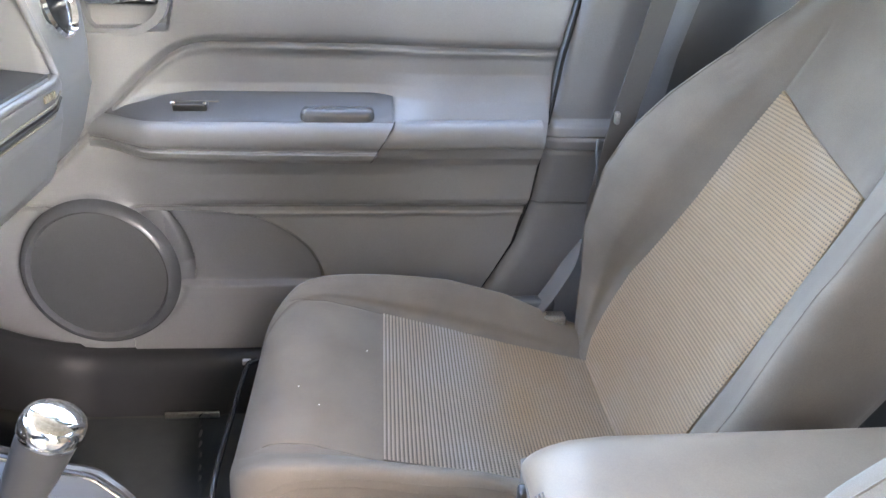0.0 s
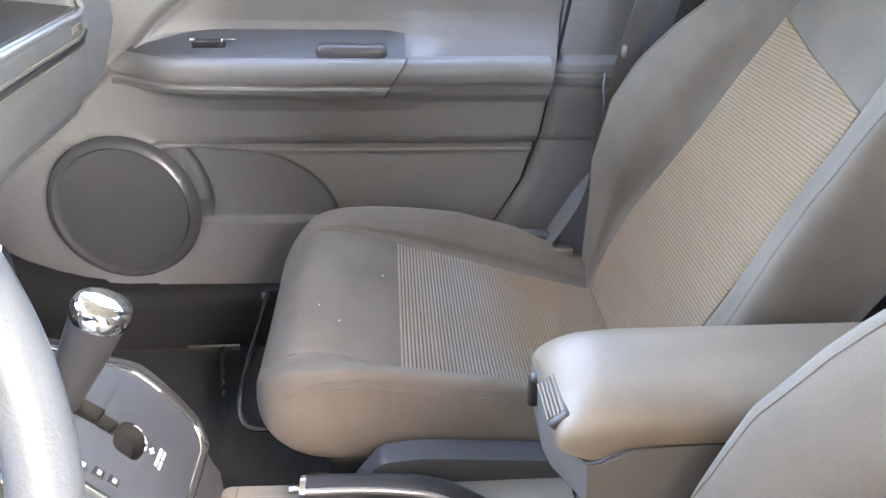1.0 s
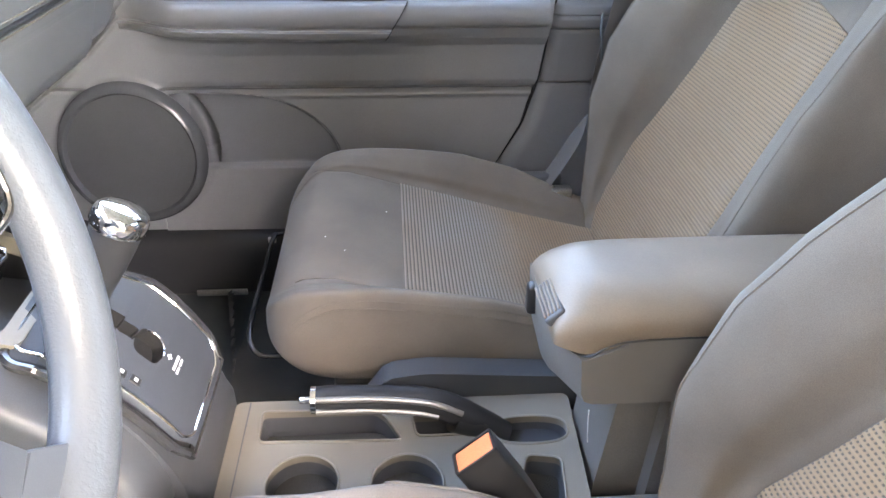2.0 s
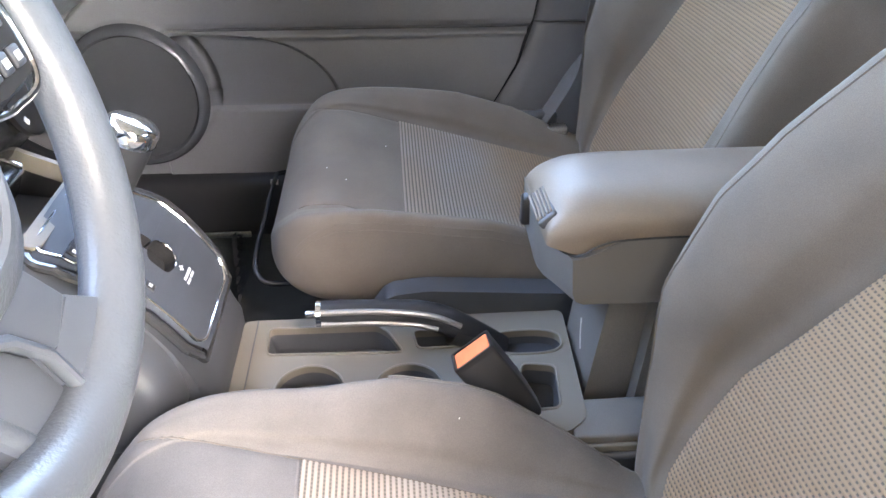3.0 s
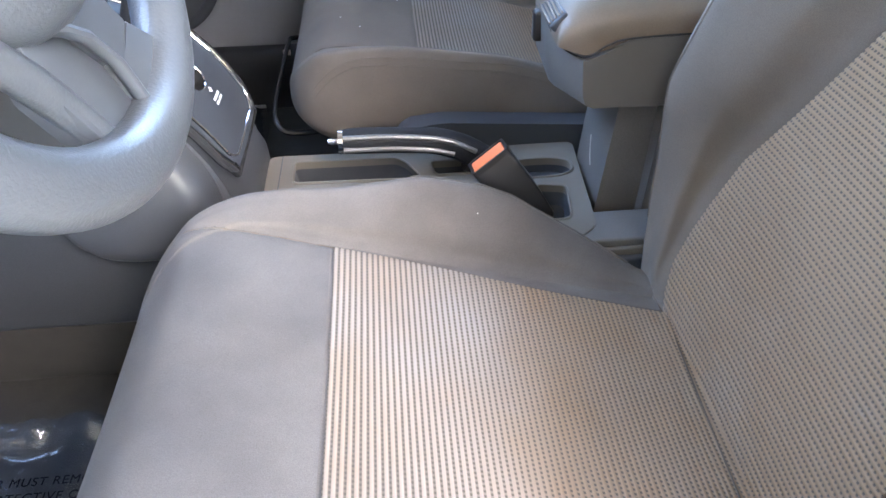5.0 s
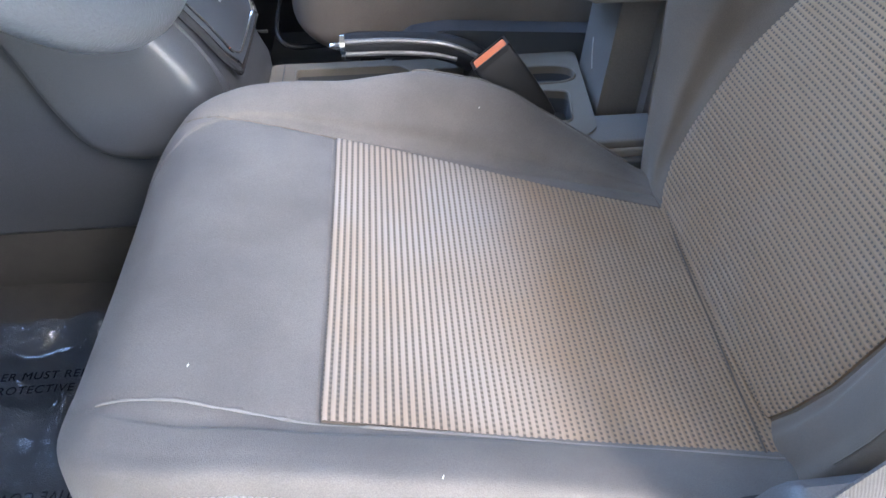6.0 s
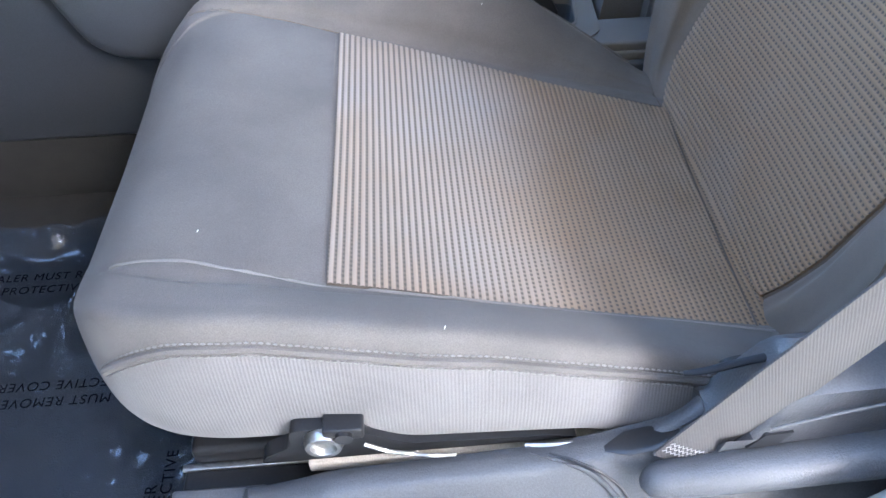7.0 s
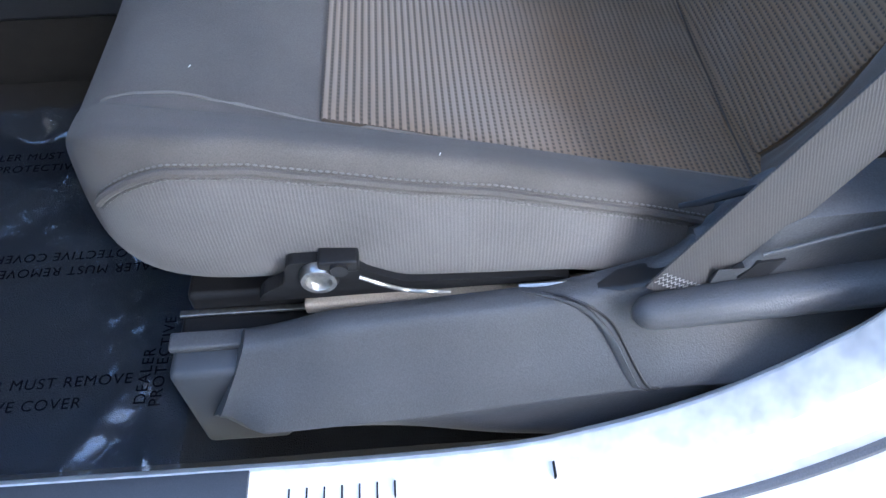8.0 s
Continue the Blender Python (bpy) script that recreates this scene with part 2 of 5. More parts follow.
def part(name, bm, material, parent=None, label="", smooth=True):
    me = bpy.data.meshes.new(name)
    bmesh.ops.recalc_face_normals(bm, faces=bm.faces)
    bm.to_mesh(me)
    bm.free()
    me.materials.append(material)
    if smooth:
        me.polygons.foreach_set("use_smooth", [True] * len(me.polygons))
        me.set_sharp_from_angle(angle=radians(40))
    ob = new(name, me)
    if parent:
        ob.parent = parent
    return tagged(ob, label)


def thing(name, label, category, kind="", group=""):
    return tagged(new(name), label, category, group, kind)


def smooth01(a, b, x):
    t = min(1.0, max(0.0, (x - a) / (b - a)))
    return t * t * (3 - 2 * t)


def along(xs, ys, x):
    return float(np.interp(x, xs, ys))


def spline(points, count):
    """Catmull-Rom through the points."""
    p = [Vector(q) for q in points]
    p = [p[0] * 2 - p[1], *p, p[-1] * 2 - p[-2]]
    out = []
    spans = len(p) - 3
    for k in range(count):
        f = k / (count - 1) * spans
        i = min(int(f), spans - 1)
        t = f - i
        a, b, c, d = p[i : i + 4]
        out.append(0.5 * ((2 * b) + (c - a) * t + (2 * a - 5 * b + 4 * c - d) * t * t + (3 * b - a - 3 * c + d) * t**3))
    return out


def skin(rings, closed=True, caps=True, bm=None):
    bm = bm or bmesh.new()
    rows = [[bm.verts.new(v) for v in r] for r in rings]
    for a, b in zip(rows, rows[1:]):
        n = len(a)
        for i in range(n if closed else n - 1):
            j = (i + 1) % n
            bm.faces.new((a[i], a[j], b[j], b[i]))
    if caps and closed:
        bm.faces.new(rows[0])
        bm.faces.new(rows[-1])
    return bm


def tube(points, radius, n=12, count=0, flat=1.0, side=None, bm=None):
    """A swept tube; radius a number or a list; flat squeezes it across the side direction."""
    pts = spline(points, count) if count else [Vector(q) for q in points]
    rings = []
    up = Vector(side) if side else None
    for i, q in enumerate(pts):
        d = (pts[min(i + 1, len(pts) - 1)] - pts[max(i - 1, 0)]).normalized()
        if up is None or abs(up.dot(d)) > 0.98:
            up = Vector((0, 0, 1)) if abs(d.z) < 0.9 else Vector((1, 0, 0))
        u = (up - d * up.dot(d)).normalized()
        v = d.cross(u)
        up = u
        r = radius if isinstance(radius, (int, float)) else along(np.linspace(0, 1, len(radius)), radius, i / (len(pts) - 1))
        rings.append([q + u * (math.cos(a) * r * flat) + v * (math.sin(a) * r) for a in np.linspace(0, 2 * math.pi, n, endpoint=False)])
    return skin(rings, bm=bm)


def box(x0, x1, y0, y1, z0, z1, r=0.0, seg=3, bm=None, m=None):
    bm = bm or bmesh.new()
    g = bmesh.ops.create_cube(bm, size=1.0)["verts"]
    for v in g:
        v.co = Vector(((x0 + x1) / 2 + v.co.x * (x1 - x0), (y0 + y1) / 2 + v.co.y * (y1 - y0), (z0 + z1) / 2 + v.co.z * (z1 - z0)))
        if m:
            v.co = m @ v.co
    if r:
        ed = list({e for v in g for e in v.link_edges})
        bmesh.ops.bevel(bm, geom=ed, offset=r, segments=seg, profile=0.5, affect="EDGES", clamp_overlap=True)
    return bm


def slab(profile, axis, a, b, r=0.0, seg=3):
    """A polygon in two axes, drawn out along the third from a to b. axis y: profile is x,z; x: y,z; z: x,y."""
    put = {"x": lambda p, t: (t, p[0], p[1]), "y": lambda p, t: (p[0], t, p[1]), "z": lambda p, t: (p[0], p[1], t)}[axis]
    bm = skin([[put(p, a) for p in profile], [put(p, b) for p in profile]])
    if r:
        bmesh.ops.bevel(bm, geom=bm.edges[:], offset=r, segments=seg, profile=0.5, affect="EDGES", clamp_overlap=True)
    return bm


def lathe(profile, m, n=32):
    """Turned about the local z axis: profile of (radius, z)."""
    return skin([[m @ Vector((r * math.cos(a), r * math.sin(a), z)) for a in np.linspace(0, 2 * math.pi, n, endpoint=False)] for r, z in profile])


def sheet(f, us, vs, thick=0.0, uv=None):
    """A surface f(u, v); thick gives it a back, in the direction of the vector thick."""
    bm = bmesh.new()
    rows = [[bm.verts.new(f(u, v)) for v in vs] for u in us]
    layer = bm.loops.layers.uv.new("weave") if uv else None
    for i in range(len(us) - 1):
        for j in range(len(vs) - 1):
            fc = bm.faces.new((rows[i][j], rows[i + 1][j], rows[i + 1][j + 1], rows[i][j + 1]))
            if uv:
                for lp, (a, b) in zip(fc.loops, ((i, j), (i + 1, j), (i + 1, j + 1), (i, j + 1))):
                    lp[layer].uv = uv(us[a], vs[b])
    if thick:
        d = Vector(thick)
        rim = [rows[i][0] for i in range(len(us))] + rows[-1][1:] + [rows[i][-1] for i in range(len(us) - 2, -1, -1)] + [rows[0][j] for j in range(len(vs) - 2, 0, -1)]
        low = [bm.verts.new(v.co + d) for v in rim]
        for k in range(len(rim)):
            q = (k + 1) % len(rim)
            fc = bm.faces.new((rim[k], rim[q], low[q], low[k]))
            if uv:
                for lp in fc.loops:
                    lp[layer].uv = (0.0, 0.0)
    return bm


def pierced(outer, holes, place, depth):
    """A plate with holes: outlines in u, v; place(u, v, w) gives the point, w going into the plate."""
    loops = [outer, *holes]
    flat = [Vector((u, v, 0)) for lp in loops for u, v in lp]
    tris = geometry.tessellate_polygon([[Vector((u, v, 0)) for u, v in lp] for lp in loops])
    bm = bmesh.new()
    top = [bm.verts.new(place(p.x, p.y, 0.0)) for p in flat]
    low = [bm.verts.new(place(p.x, p.y, depth)) for p in flat]
    for t in tris:
        try:
            bm.faces.new([top[i] for i in t])
        except ValueError:
            pass
    k = 0
    for lp in loops:
        n = len(lp)
        for i in range(n):
            a, b = k + i, k + (i + 1) % n
            bm.faces.new((top[a], top[b], low[b], low[a]))
        k += n
    return bm


def rounded(points, r, n=5):
    """A 2-D polygon with its corners rounded."""
    out = []
    m = len(points)
    for i in range(m):
        a, b, c = (Vector(points[(i + k) % m]) for k in (-1, 0, 1))
        d1, d2 = (a - b), (c - b)
        q = min(r, d1.length * 0.45, d2.length * 0.45)
        p1, p2 = b + d1.normalized() * q, b + d2.normalized() * q
        for k in range(n + 1):
            t = k / n
            out.append(tuple((1 - t) ** 2 * p1 + 2 * t * (1 - t) * b + t * t * p2))
    return out


def oval(cx, cy, rx, ry, n=32, power=2.0):
    return [(cx + rx * math.copysign(abs(math.cos(a)) ** (2 / power), math.cos(a)), cy + ry * math.copysign(abs(math.sin(a)) ** (2 / power), math.sin(a))) for a in np.linspace(0, 2 * math.pi, n, endpoint=False)]
# ---- setting: car shell, ground ----
def ground():
    bm = bmesh.new()
    bmesh.ops.create_grid(bm, x_segments=40, y_segments=40, size=300.0)
    for v in bm.verts:
        v.co.z = -0.38
    tagged(part("ground", bm, ASPHALT, smooth=False), "sandy concrete ground outside the open car door", "ground", kind="structure")


def shade_walls():
    # Unseen walls, added to block the sky; the slot lets one strip in.
    for name, x0, x1 in (("wall_shade_a", -8.0, 0.85), ("wall_shade_b", 1.45, 8.0)):
        tagged(part(name, box(x0, x1, -1.75, -1.55, -0.38, 8.0, 0.01), PLASTER), "unseen tan wall added to block light, with a slot left open", "wall", kind="structure")


def floor():
    bm = sheet(lambda x, y: Vector((x, y, 0.004 * noise.noise(Vector((x * 9, y * 9, 0))) + 0.10 * smooth01(-0.75, -1.0, x))), np.linspace(-1.0, 1.7, 90), np.linspace(-0.16, 1.283, 54), thick=(0, 0, -0.03))
    tagged(part("floor", bm, CARPET), "black carpet on the car floor", "floor", kind="structure")


def tunnel():
    prof = rounded([(0.40, -0.02), (0.40, 0.15), (0.44, 0.20), (0.54, 0.20), (0.575, 0.15), (0.585, -0.02)], 0.04)
    tagged(part("floor_tunnel", slab(prof, "x", -1.0, 1.2), CARPET), "carpeted centre tunnel between the seats", "floor tunnel", kind="structure")


def shell():
    roof = sheet(lambda x, y: Vector((x, y, 1.20 + 0.05 * math.cos((y - 0.484) * 1.9) - 0.03 * smooth01(1.0, 1.7, x))), np.linspace(-0.50, 1.7, 80), np.linspace(-0.212, 1.25, 24), thick=(0, 0, 0.04))
    tagged(part("ceiling", roof, HEADLINER), "pale cloth headliner under the car roof", "ceiling", kind="structure")
    for name, y0, y1 in (("wall_left", -0.30, -0.20), ("wall_right", 1.224, 1.27)):
        bm = box(0.46, 1.75, y0, y1, 0.0, 0.80, 0.02)
        tagged(part(name, bm, PANEL_DARK), "dark plastic rear door lining of the car", "car side", kind="structure")
    for name, y in (("window_1", -0.235), ("window_2", 1.215)):
        tagged(part(name, box(0.52, 1.72, y - 0.004, y + 0.004, 0.79, 1.22), PRIVACY), "dark tinted rear side window", "car window", kind="structure")
    tagged(part("wall_pillar", slab([(0.30, 0.50), (0.36, 0.80), (0.43, 1.21), (0.56, 1.21), (0.54, 0.80), (0.52, 0.50)], "y", -0.215, -0.165, 0.015), PANEL_DARK), "centre pillar lining behind the open door", "pillar", kind="structure")
    tagged(part("wall_kick", box(-1.0, -0.79, 1.17, 1.30, -0.04, 0.98, 0.01), PANEL_DARK), "dark kick panel ahead of the closed door", "kick panel", kind="structure")
    glass = sheet(lambda u, v: Vector((-0.50 - 0.56 * v, -0.20 - 0.07 * v + (1.37 + 0.14 * v) * u, 1.20 - 0.36 * v)), np.linspace(0, 1, 12), np.linspace(0, 1, 12))
    tagged(part("window_3", glass, TINT), "tinted glass windscreen", "windscreen", kind="structure")
    tagged(part("wall_rear", box(1.70, 1.76, -0.28, 1.25, 0.0, 0.85, 0.02), PANEL_DARK), "dark lining behind the rear seats", "car rear", kind="structure")
    tagged(part("wall_front", box(-1.06, -1.0, -0.28, 1.25, -0.02, 0.78, 0.02), PANEL_DARK), "dark firewall in front of the footwells", "firewall", kind="structure")
    pane = slab([(-0.92, 0.88), (-0.50, 1.20), (0.40, 1.21), (0.36, 0.88)], "y", 1.214, 1.219)
    tagged(part("window_4", pane, TINT), "clear glass of the closed passenger door", "car window", kind="structure")
    tagged(part("window_5", slab([(-0.28, 0.85), (1.25, 0.85), (1.20, 1.20), (-0.20, 1.20)], "x", 1.715, 1.72), PRIVACY), "dark tinted rear window", "car window", kind="structure")
    tagged(part("trim", tube([(-0.48, -0.17, 1.21), (-0.74, -0.21, 1.04), (-1.05, -0.27, 0.80)], 0.045, 10), PANEL_DARK), "windscreen pillar beside the open door", "pillar", kind="structure")
    tagged(part("trim", tube([(-0.48, 1.16, 1.21), (-0.74, 1.19, 1.04), (-1.05, 1.24, 0.80)], 0.045, 10), PANEL_DARK), "windscreen pillar above the closed door", "pillar", kind="structure")


def driver_door():
    """The driver door, swung open on its front hinges."""
    t = thing("door_1", "open driver door swung wide on its front hinges", "car door", kind="structure")
    t.matrix_basis = pose(-0.84, -0.27, 0.0, 0, 0, -66)
    part("door_panel", box(0.0, 1.12, -0.09, 0.0, -0.10, 0.80, 0.025, 3), PANEL, t)
    part("pane", slab([(0.06, 0.79), (0.36, 1.05), (0.62, 1.17), (1.03, 1.17), (1.09, 0.79)], "y", -0.035, -0.030), TINT, t, "tinted door glass")
    part("window_frame", tube([(0.04, -0.045, 0.80), (0.36, -0.03, 1.06), (0.62, -0.01, 1.18), (1.04, 0.0, 1.18), (1.10, -0.045, 0.80)], 0.028, 10, count=40), PANEL_DARK, t)


def bonnet():
    # Unseen; added so its white paint bounces light into the cabin.
    bm = sheet(lambda x, y: Vector((x, y, 0.80 - 0.10 * ((-1.06 - x) / 0.95) ** 1.5 - 0.05 * ((y - 0.484) / 0.7) ** 2)), np.linspace(-2.05, -1.06, 16), np.linspace(-0.22, 1.19, 16), thick=(0, 0, -0.02))
    tagged(part("bonnet", bm, PAINT), "unseen white bonnet added to bounce light through the windscreen", "bonnet", kind="structure")


def driver_sill():
    """Painted rocker panel with its seal; the door opening sweeps up into the centre pillar."""
    t = thing("door_sill", "white painted door sill and pillar foot in sunlight", "door sill", kind="structure")
    xs = [-1.0, -0.35, -0.12, 0.005, 0.064, 0.10, 0.133, 0.162, 0.188, 0.215, 0.26, 0.32, 0.40]
    zs = [0.128, 0.120, 0.118, 0.125, 0.144, 0.161, 0.182, 0.208, 0.236, 0.275, 0.40, 0.75, 1.19]
    ys = [-0.225, -0.225, -0.225, -0.225, -0.225, -0.225, -0.225, -0.225, -0.224, -0.222, -0.215, -0.19, -0.14]
    line = spline(list(zip(xs, ys, zs)), 90)
    rings = []
    for i, q in enumerate(line):
        d = (line[min(i + 1, 89)] - line[max(i - 1, 0)]).normalized()
        out = Vector((d.z, 0, -d.x))
        prof = [(0.0, 0.004), (0.0, -0.018), (0.004, -0.026), (0.030, -0.034), (0.037, -0.038), (0.041, -0.050), (0.047, -0.058), (0.080, -0.064), (0.15, -0.075), (0.22, -0.10), (0.22, 0.0)]
        rings.append([q + out * a + Vector((0, b, 0)) for a, b in prof])
    part("painted_flange", skin(rings), PAINT, t)
    flange = []
    for i, q in enumerate(line):
        d = (line[min(i + 1, 89)] - line[max(i - 1, 0)]).normalized()
        out = Vector((d.z, 0, -d.x))
        flange.append([q + out * a + Vector((0, b, 0)) for a, b in ((0.010, 0.002), (0.008, 0.010), (0.020, 0.018), (0.034, 0.024), (0.070, 0.027), (0.070, 0.020), (0.020, 0.002))])
    part("inner_flange", skin(flange), PAINT, t, "painted inner face of the pillar foot")
    strip = [q for q in line if q.x < -0.16]
    part("scuff_strip", skin([[q + Vector((0, b, c)) for b, c in ((0.004, -0.01), (0.004, 0.003), (-0.003, 0.0042), (-0.0175, 0.0035), (-0.0205, 0.0005), (-0.0205, -0.006))] for q in strip]), PANEL_DARK, t, "dark plastic strip on the sill")
    gap = []
    for i, q in enumerate(line):
        d = (line[min(i + 1, 89)] - line[max(i - 1, 0)]).normalized()
        gap.append(q + Vector((d.z, 0, -d.x)) * 0.0415 + Vector((0, -0.046, 0)))
    # Grey tube laid along the seam in place of its groove's shadow.
    part("seam", tube(gap, 0.0040, 8), PANEL, t, "grey tube drawing the shade in the panel seam")
    for k in range(8):
        x = -0.152 + k * 0.0125 if k < 7 else 0.035
        z = along(xs, zs, x)
        part("notch", box(x - 0.0006, x + 0.0006, -0.247, -0.236, z - 0.008, z + 0.0008), RUBBER, t)


def sill_trim():
    """Moulded cover over the inside of the sill, with the belt's boot behind it."""
    t = thing("sill_trim", "grey moulded plastic sill cover beside the driver seat", "sill trim")
    tops = [(-0.214, 0.180), (-0.185, 0.184), (-0.16, 0.190), (-0.13, 0.198), (-0.05, 0.205), (0.03, 0.212), (0.07, 0.222), (0.11, 0.236), (0.18, 0.250), (0.26, 0.262), (0.45, 0.275)]
    rings = []
    for x in np.linspace(-0.200, 0.46, 80):
        zt = along([a for a, _ in tops], [b for _, b in tops], x)
        yo = -0.194 + 0.016 * (1 - smooth01(-0.20, -0.163, x)) - 0.010 * smooth01(0.02, 0.18, x)
        bottom = 0.098 - 0.012 * smooth01(-0.12, 0.05, x)
        edge = 0.40 + 0.22 * smooth01(-0.15, 0.15, x)
        raw = [(-0.135, 0.10), (-0.135, zt - 0.016), (-0.139, zt - 0.003), (-0.150, zt), (-0.160, zt - 0.004), (-0.172, zt - 0.024), (yo - 0.004, bottom + edge * (zt - bottom)), (yo + 0.003, bottom + (edge - 0.14) * (zt - bottom)), (yo + 0.014 - 0.014 * smooth01(-0.12, 0.05, x), bottom), (-0.150, bottom)]
        shear = 1 - smooth01(-0.20, -0.08, x)
        sec = spline([Vector((x + shear * (0.045 * (z - 0.098) / 0.09 - 0.020), y, z)) for y, z in raw], 28)
        rings.append(sec)
    part("cover", skin(rings), PANEL_MID, t)
    part("front_clip", box(-0.236, -0.165, -0.166, -0.134, 0.05, 0.164, 0.006), PANEL_DARK, t, "dark front end of the sill cover")
    part("clip_edge", box(-0.237, -0.168, -0.146, -0.131, 0.163, 0.170, 0.002), PANEL_MID, t)
    def on_cover(x, i):
        ring = min(rings, key=lambda r: abs(r[8].x - x))
        return ring[i] + Vector((x - ring[i].x, -0.0006, 0.0006))

    part("seam", tube([on_cover(0.034 + 0.080 * k / 12, 8 + k) for k in range(13)], 0.0010, 8, count=40), BLACK, t, "dark joint of the sill cover")
    facet = []
    for k in range(14):
        u = k / 13
        p, q = on_cover(0.020 + 0.084 * u, 7 + k), on_cover(0.034 + 0.080 * u, 8 + k)
        facet.append([p, p.lerp(q, 0.35) + Vector((0, -0.0022, 0.0022)), p.lerp(q, 0.85) + Vector((0, -0.0026, 0.0026)), q])
    part("joint_frame", skin(facet, closed=False), PANEL_MID, t, "raised facet at the trim joint")
    boot = spline([(0.086, -0.178, 0.226), (0.16, -0.180, 0.240), (0.26, -0.180, 0.252), (0.44, -0.182, 0.266)], 90)
    part("boot", tube(boot, [0.003, 0.0085, 0.011, 0.0122, *np.linspace(0.0128, 0.02, 56)], 18, flat=0.85), PANEL_MID, t, "rounded roll of the belt cover")
    upper = []
    for x in np.linspace(0.135, 0.46, 40):
        k = smooth01(0.138, 0.176, x)
        zt = 0.253 + 0.052 * k + 0.05 * (x - 0.2)
        upper.append([Vector((x, y, z)) for y, z in [(-0.17, 0.245), (-0.172, 0.262), (-0.166, zt - 0.004), (-0.155, zt), (-0.128, zt), (-0.118, zt - 0.01), (-0.115, 0.22)]])
    part("belt_cover", skin(upper), PANEL_MID, t, "grey belt anchor cover")
    # No opening is cut: a black plate gives the slot's shade.
    part("slot", slab([(0.150, 0.252), (0.169, 0.254), (0.175, 0.269), (0.158, 0.267)], "y", -0.1726, -0.165), BLACK, t, "black plate for the shade inside the belt cover slot")
    # Flattened black tube on the surface, standing for a shaded hollow.
    part("well", tube([(0.070, -0.1505, 0.2223), (0.084, -0.1505, 0.2272), (0.100, -0.1505, 0.2328), (0.118, -0.150, 0.2380)], [0.002, 0.009, 0.009, 0.004], 12, count=24, flat=0.12), BLACK, t, "flat black strip for the shade of the hollow ahead of the belt")
    part("cover_lip", tube([(0.158, -0.173, 0.276), (0.212, -0.173, 0.294), (0.30, -0.173, 0.312)], 0.0012, 8, count=16), PANEL_MID, t)
    part("inner_lip", tube(spline([(0.07, -0.150, 0.218), (0.10, -0.147, 0.230), (0.125, -0.140, 0.241), (0.16, -0.130, 0.250), (0.30, -0.12, 0.262)], 30), 0.006, 10, flat=0.5), PANEL_MID, t)


def driver_belt():
    t = thing("seat_belt", "grey woven seat belt rising from its sill anchor", "seat belt")
    a, b = Vector((0.117, -0.168, 0.228)), Vector((0.525, -0.155, 1.08))
    d = (b - a).normalized()
    w = Vector((0.90, -0.05, -0.43))
    w = (w - d * w.dot(d)).normalized()
    nrm = d.cross(w)

    def f(u, v):
        bow = 0.004 * math.sin(v * 3.1) * math.sin(u * 2.0)
        return a + d * (b - a).length * v + w * (u * 0.0235) + nrm * (bow + 0.0016 * u * u)

    part("webbing", sheet(f, np.linspace(-1, 1, 13), np.linspace(0, 1, 50), thick=tuple(nrm * 0.0016)), WEBBING, t)
    for k in range(42):
        row, n = divmod(k, 14)
        v = 0.008 + 0.0045 * row
        p, q = f(-0.95 + 1.9 * n / 14, v), f(-0.95 + 1.9 * (n + 0.5) / 14, v + 0.003)
        r = f(-0.95 + 1.9 * (n + 1) / 14, v)
        part("stitch", tube([a - nrm * 0.0008 for a in (p, q, r)], 0.00035, 5), THREAD_PALE, t, smooth=False)


def passenger_cover():
    t = thing("plastic_floor_cover", "clear glossy plastic protective cover over the passenger carpet", "floor cover")

    def f(x, y):
        z = 0.010 + 0.002 * noise.noise(Vector((x * 7, y * 7, 9))) + 0.0004 * noise.noise(Vector((x * 45, y * 45, 5)))
        return Vector((x, y, z + 0.010 * math.exp(-(((x + 0.33 + 0.2 * (y - 1.05)) / 0.008) ** 2)) + 0.09 * smooth01(-0.75, -0.95, x)))

    part("film", sheet(f, np.linspace(-0.92, -0.30, 110), np.linspace(0.64, 1.12, 80)), FILM_THIN, t)


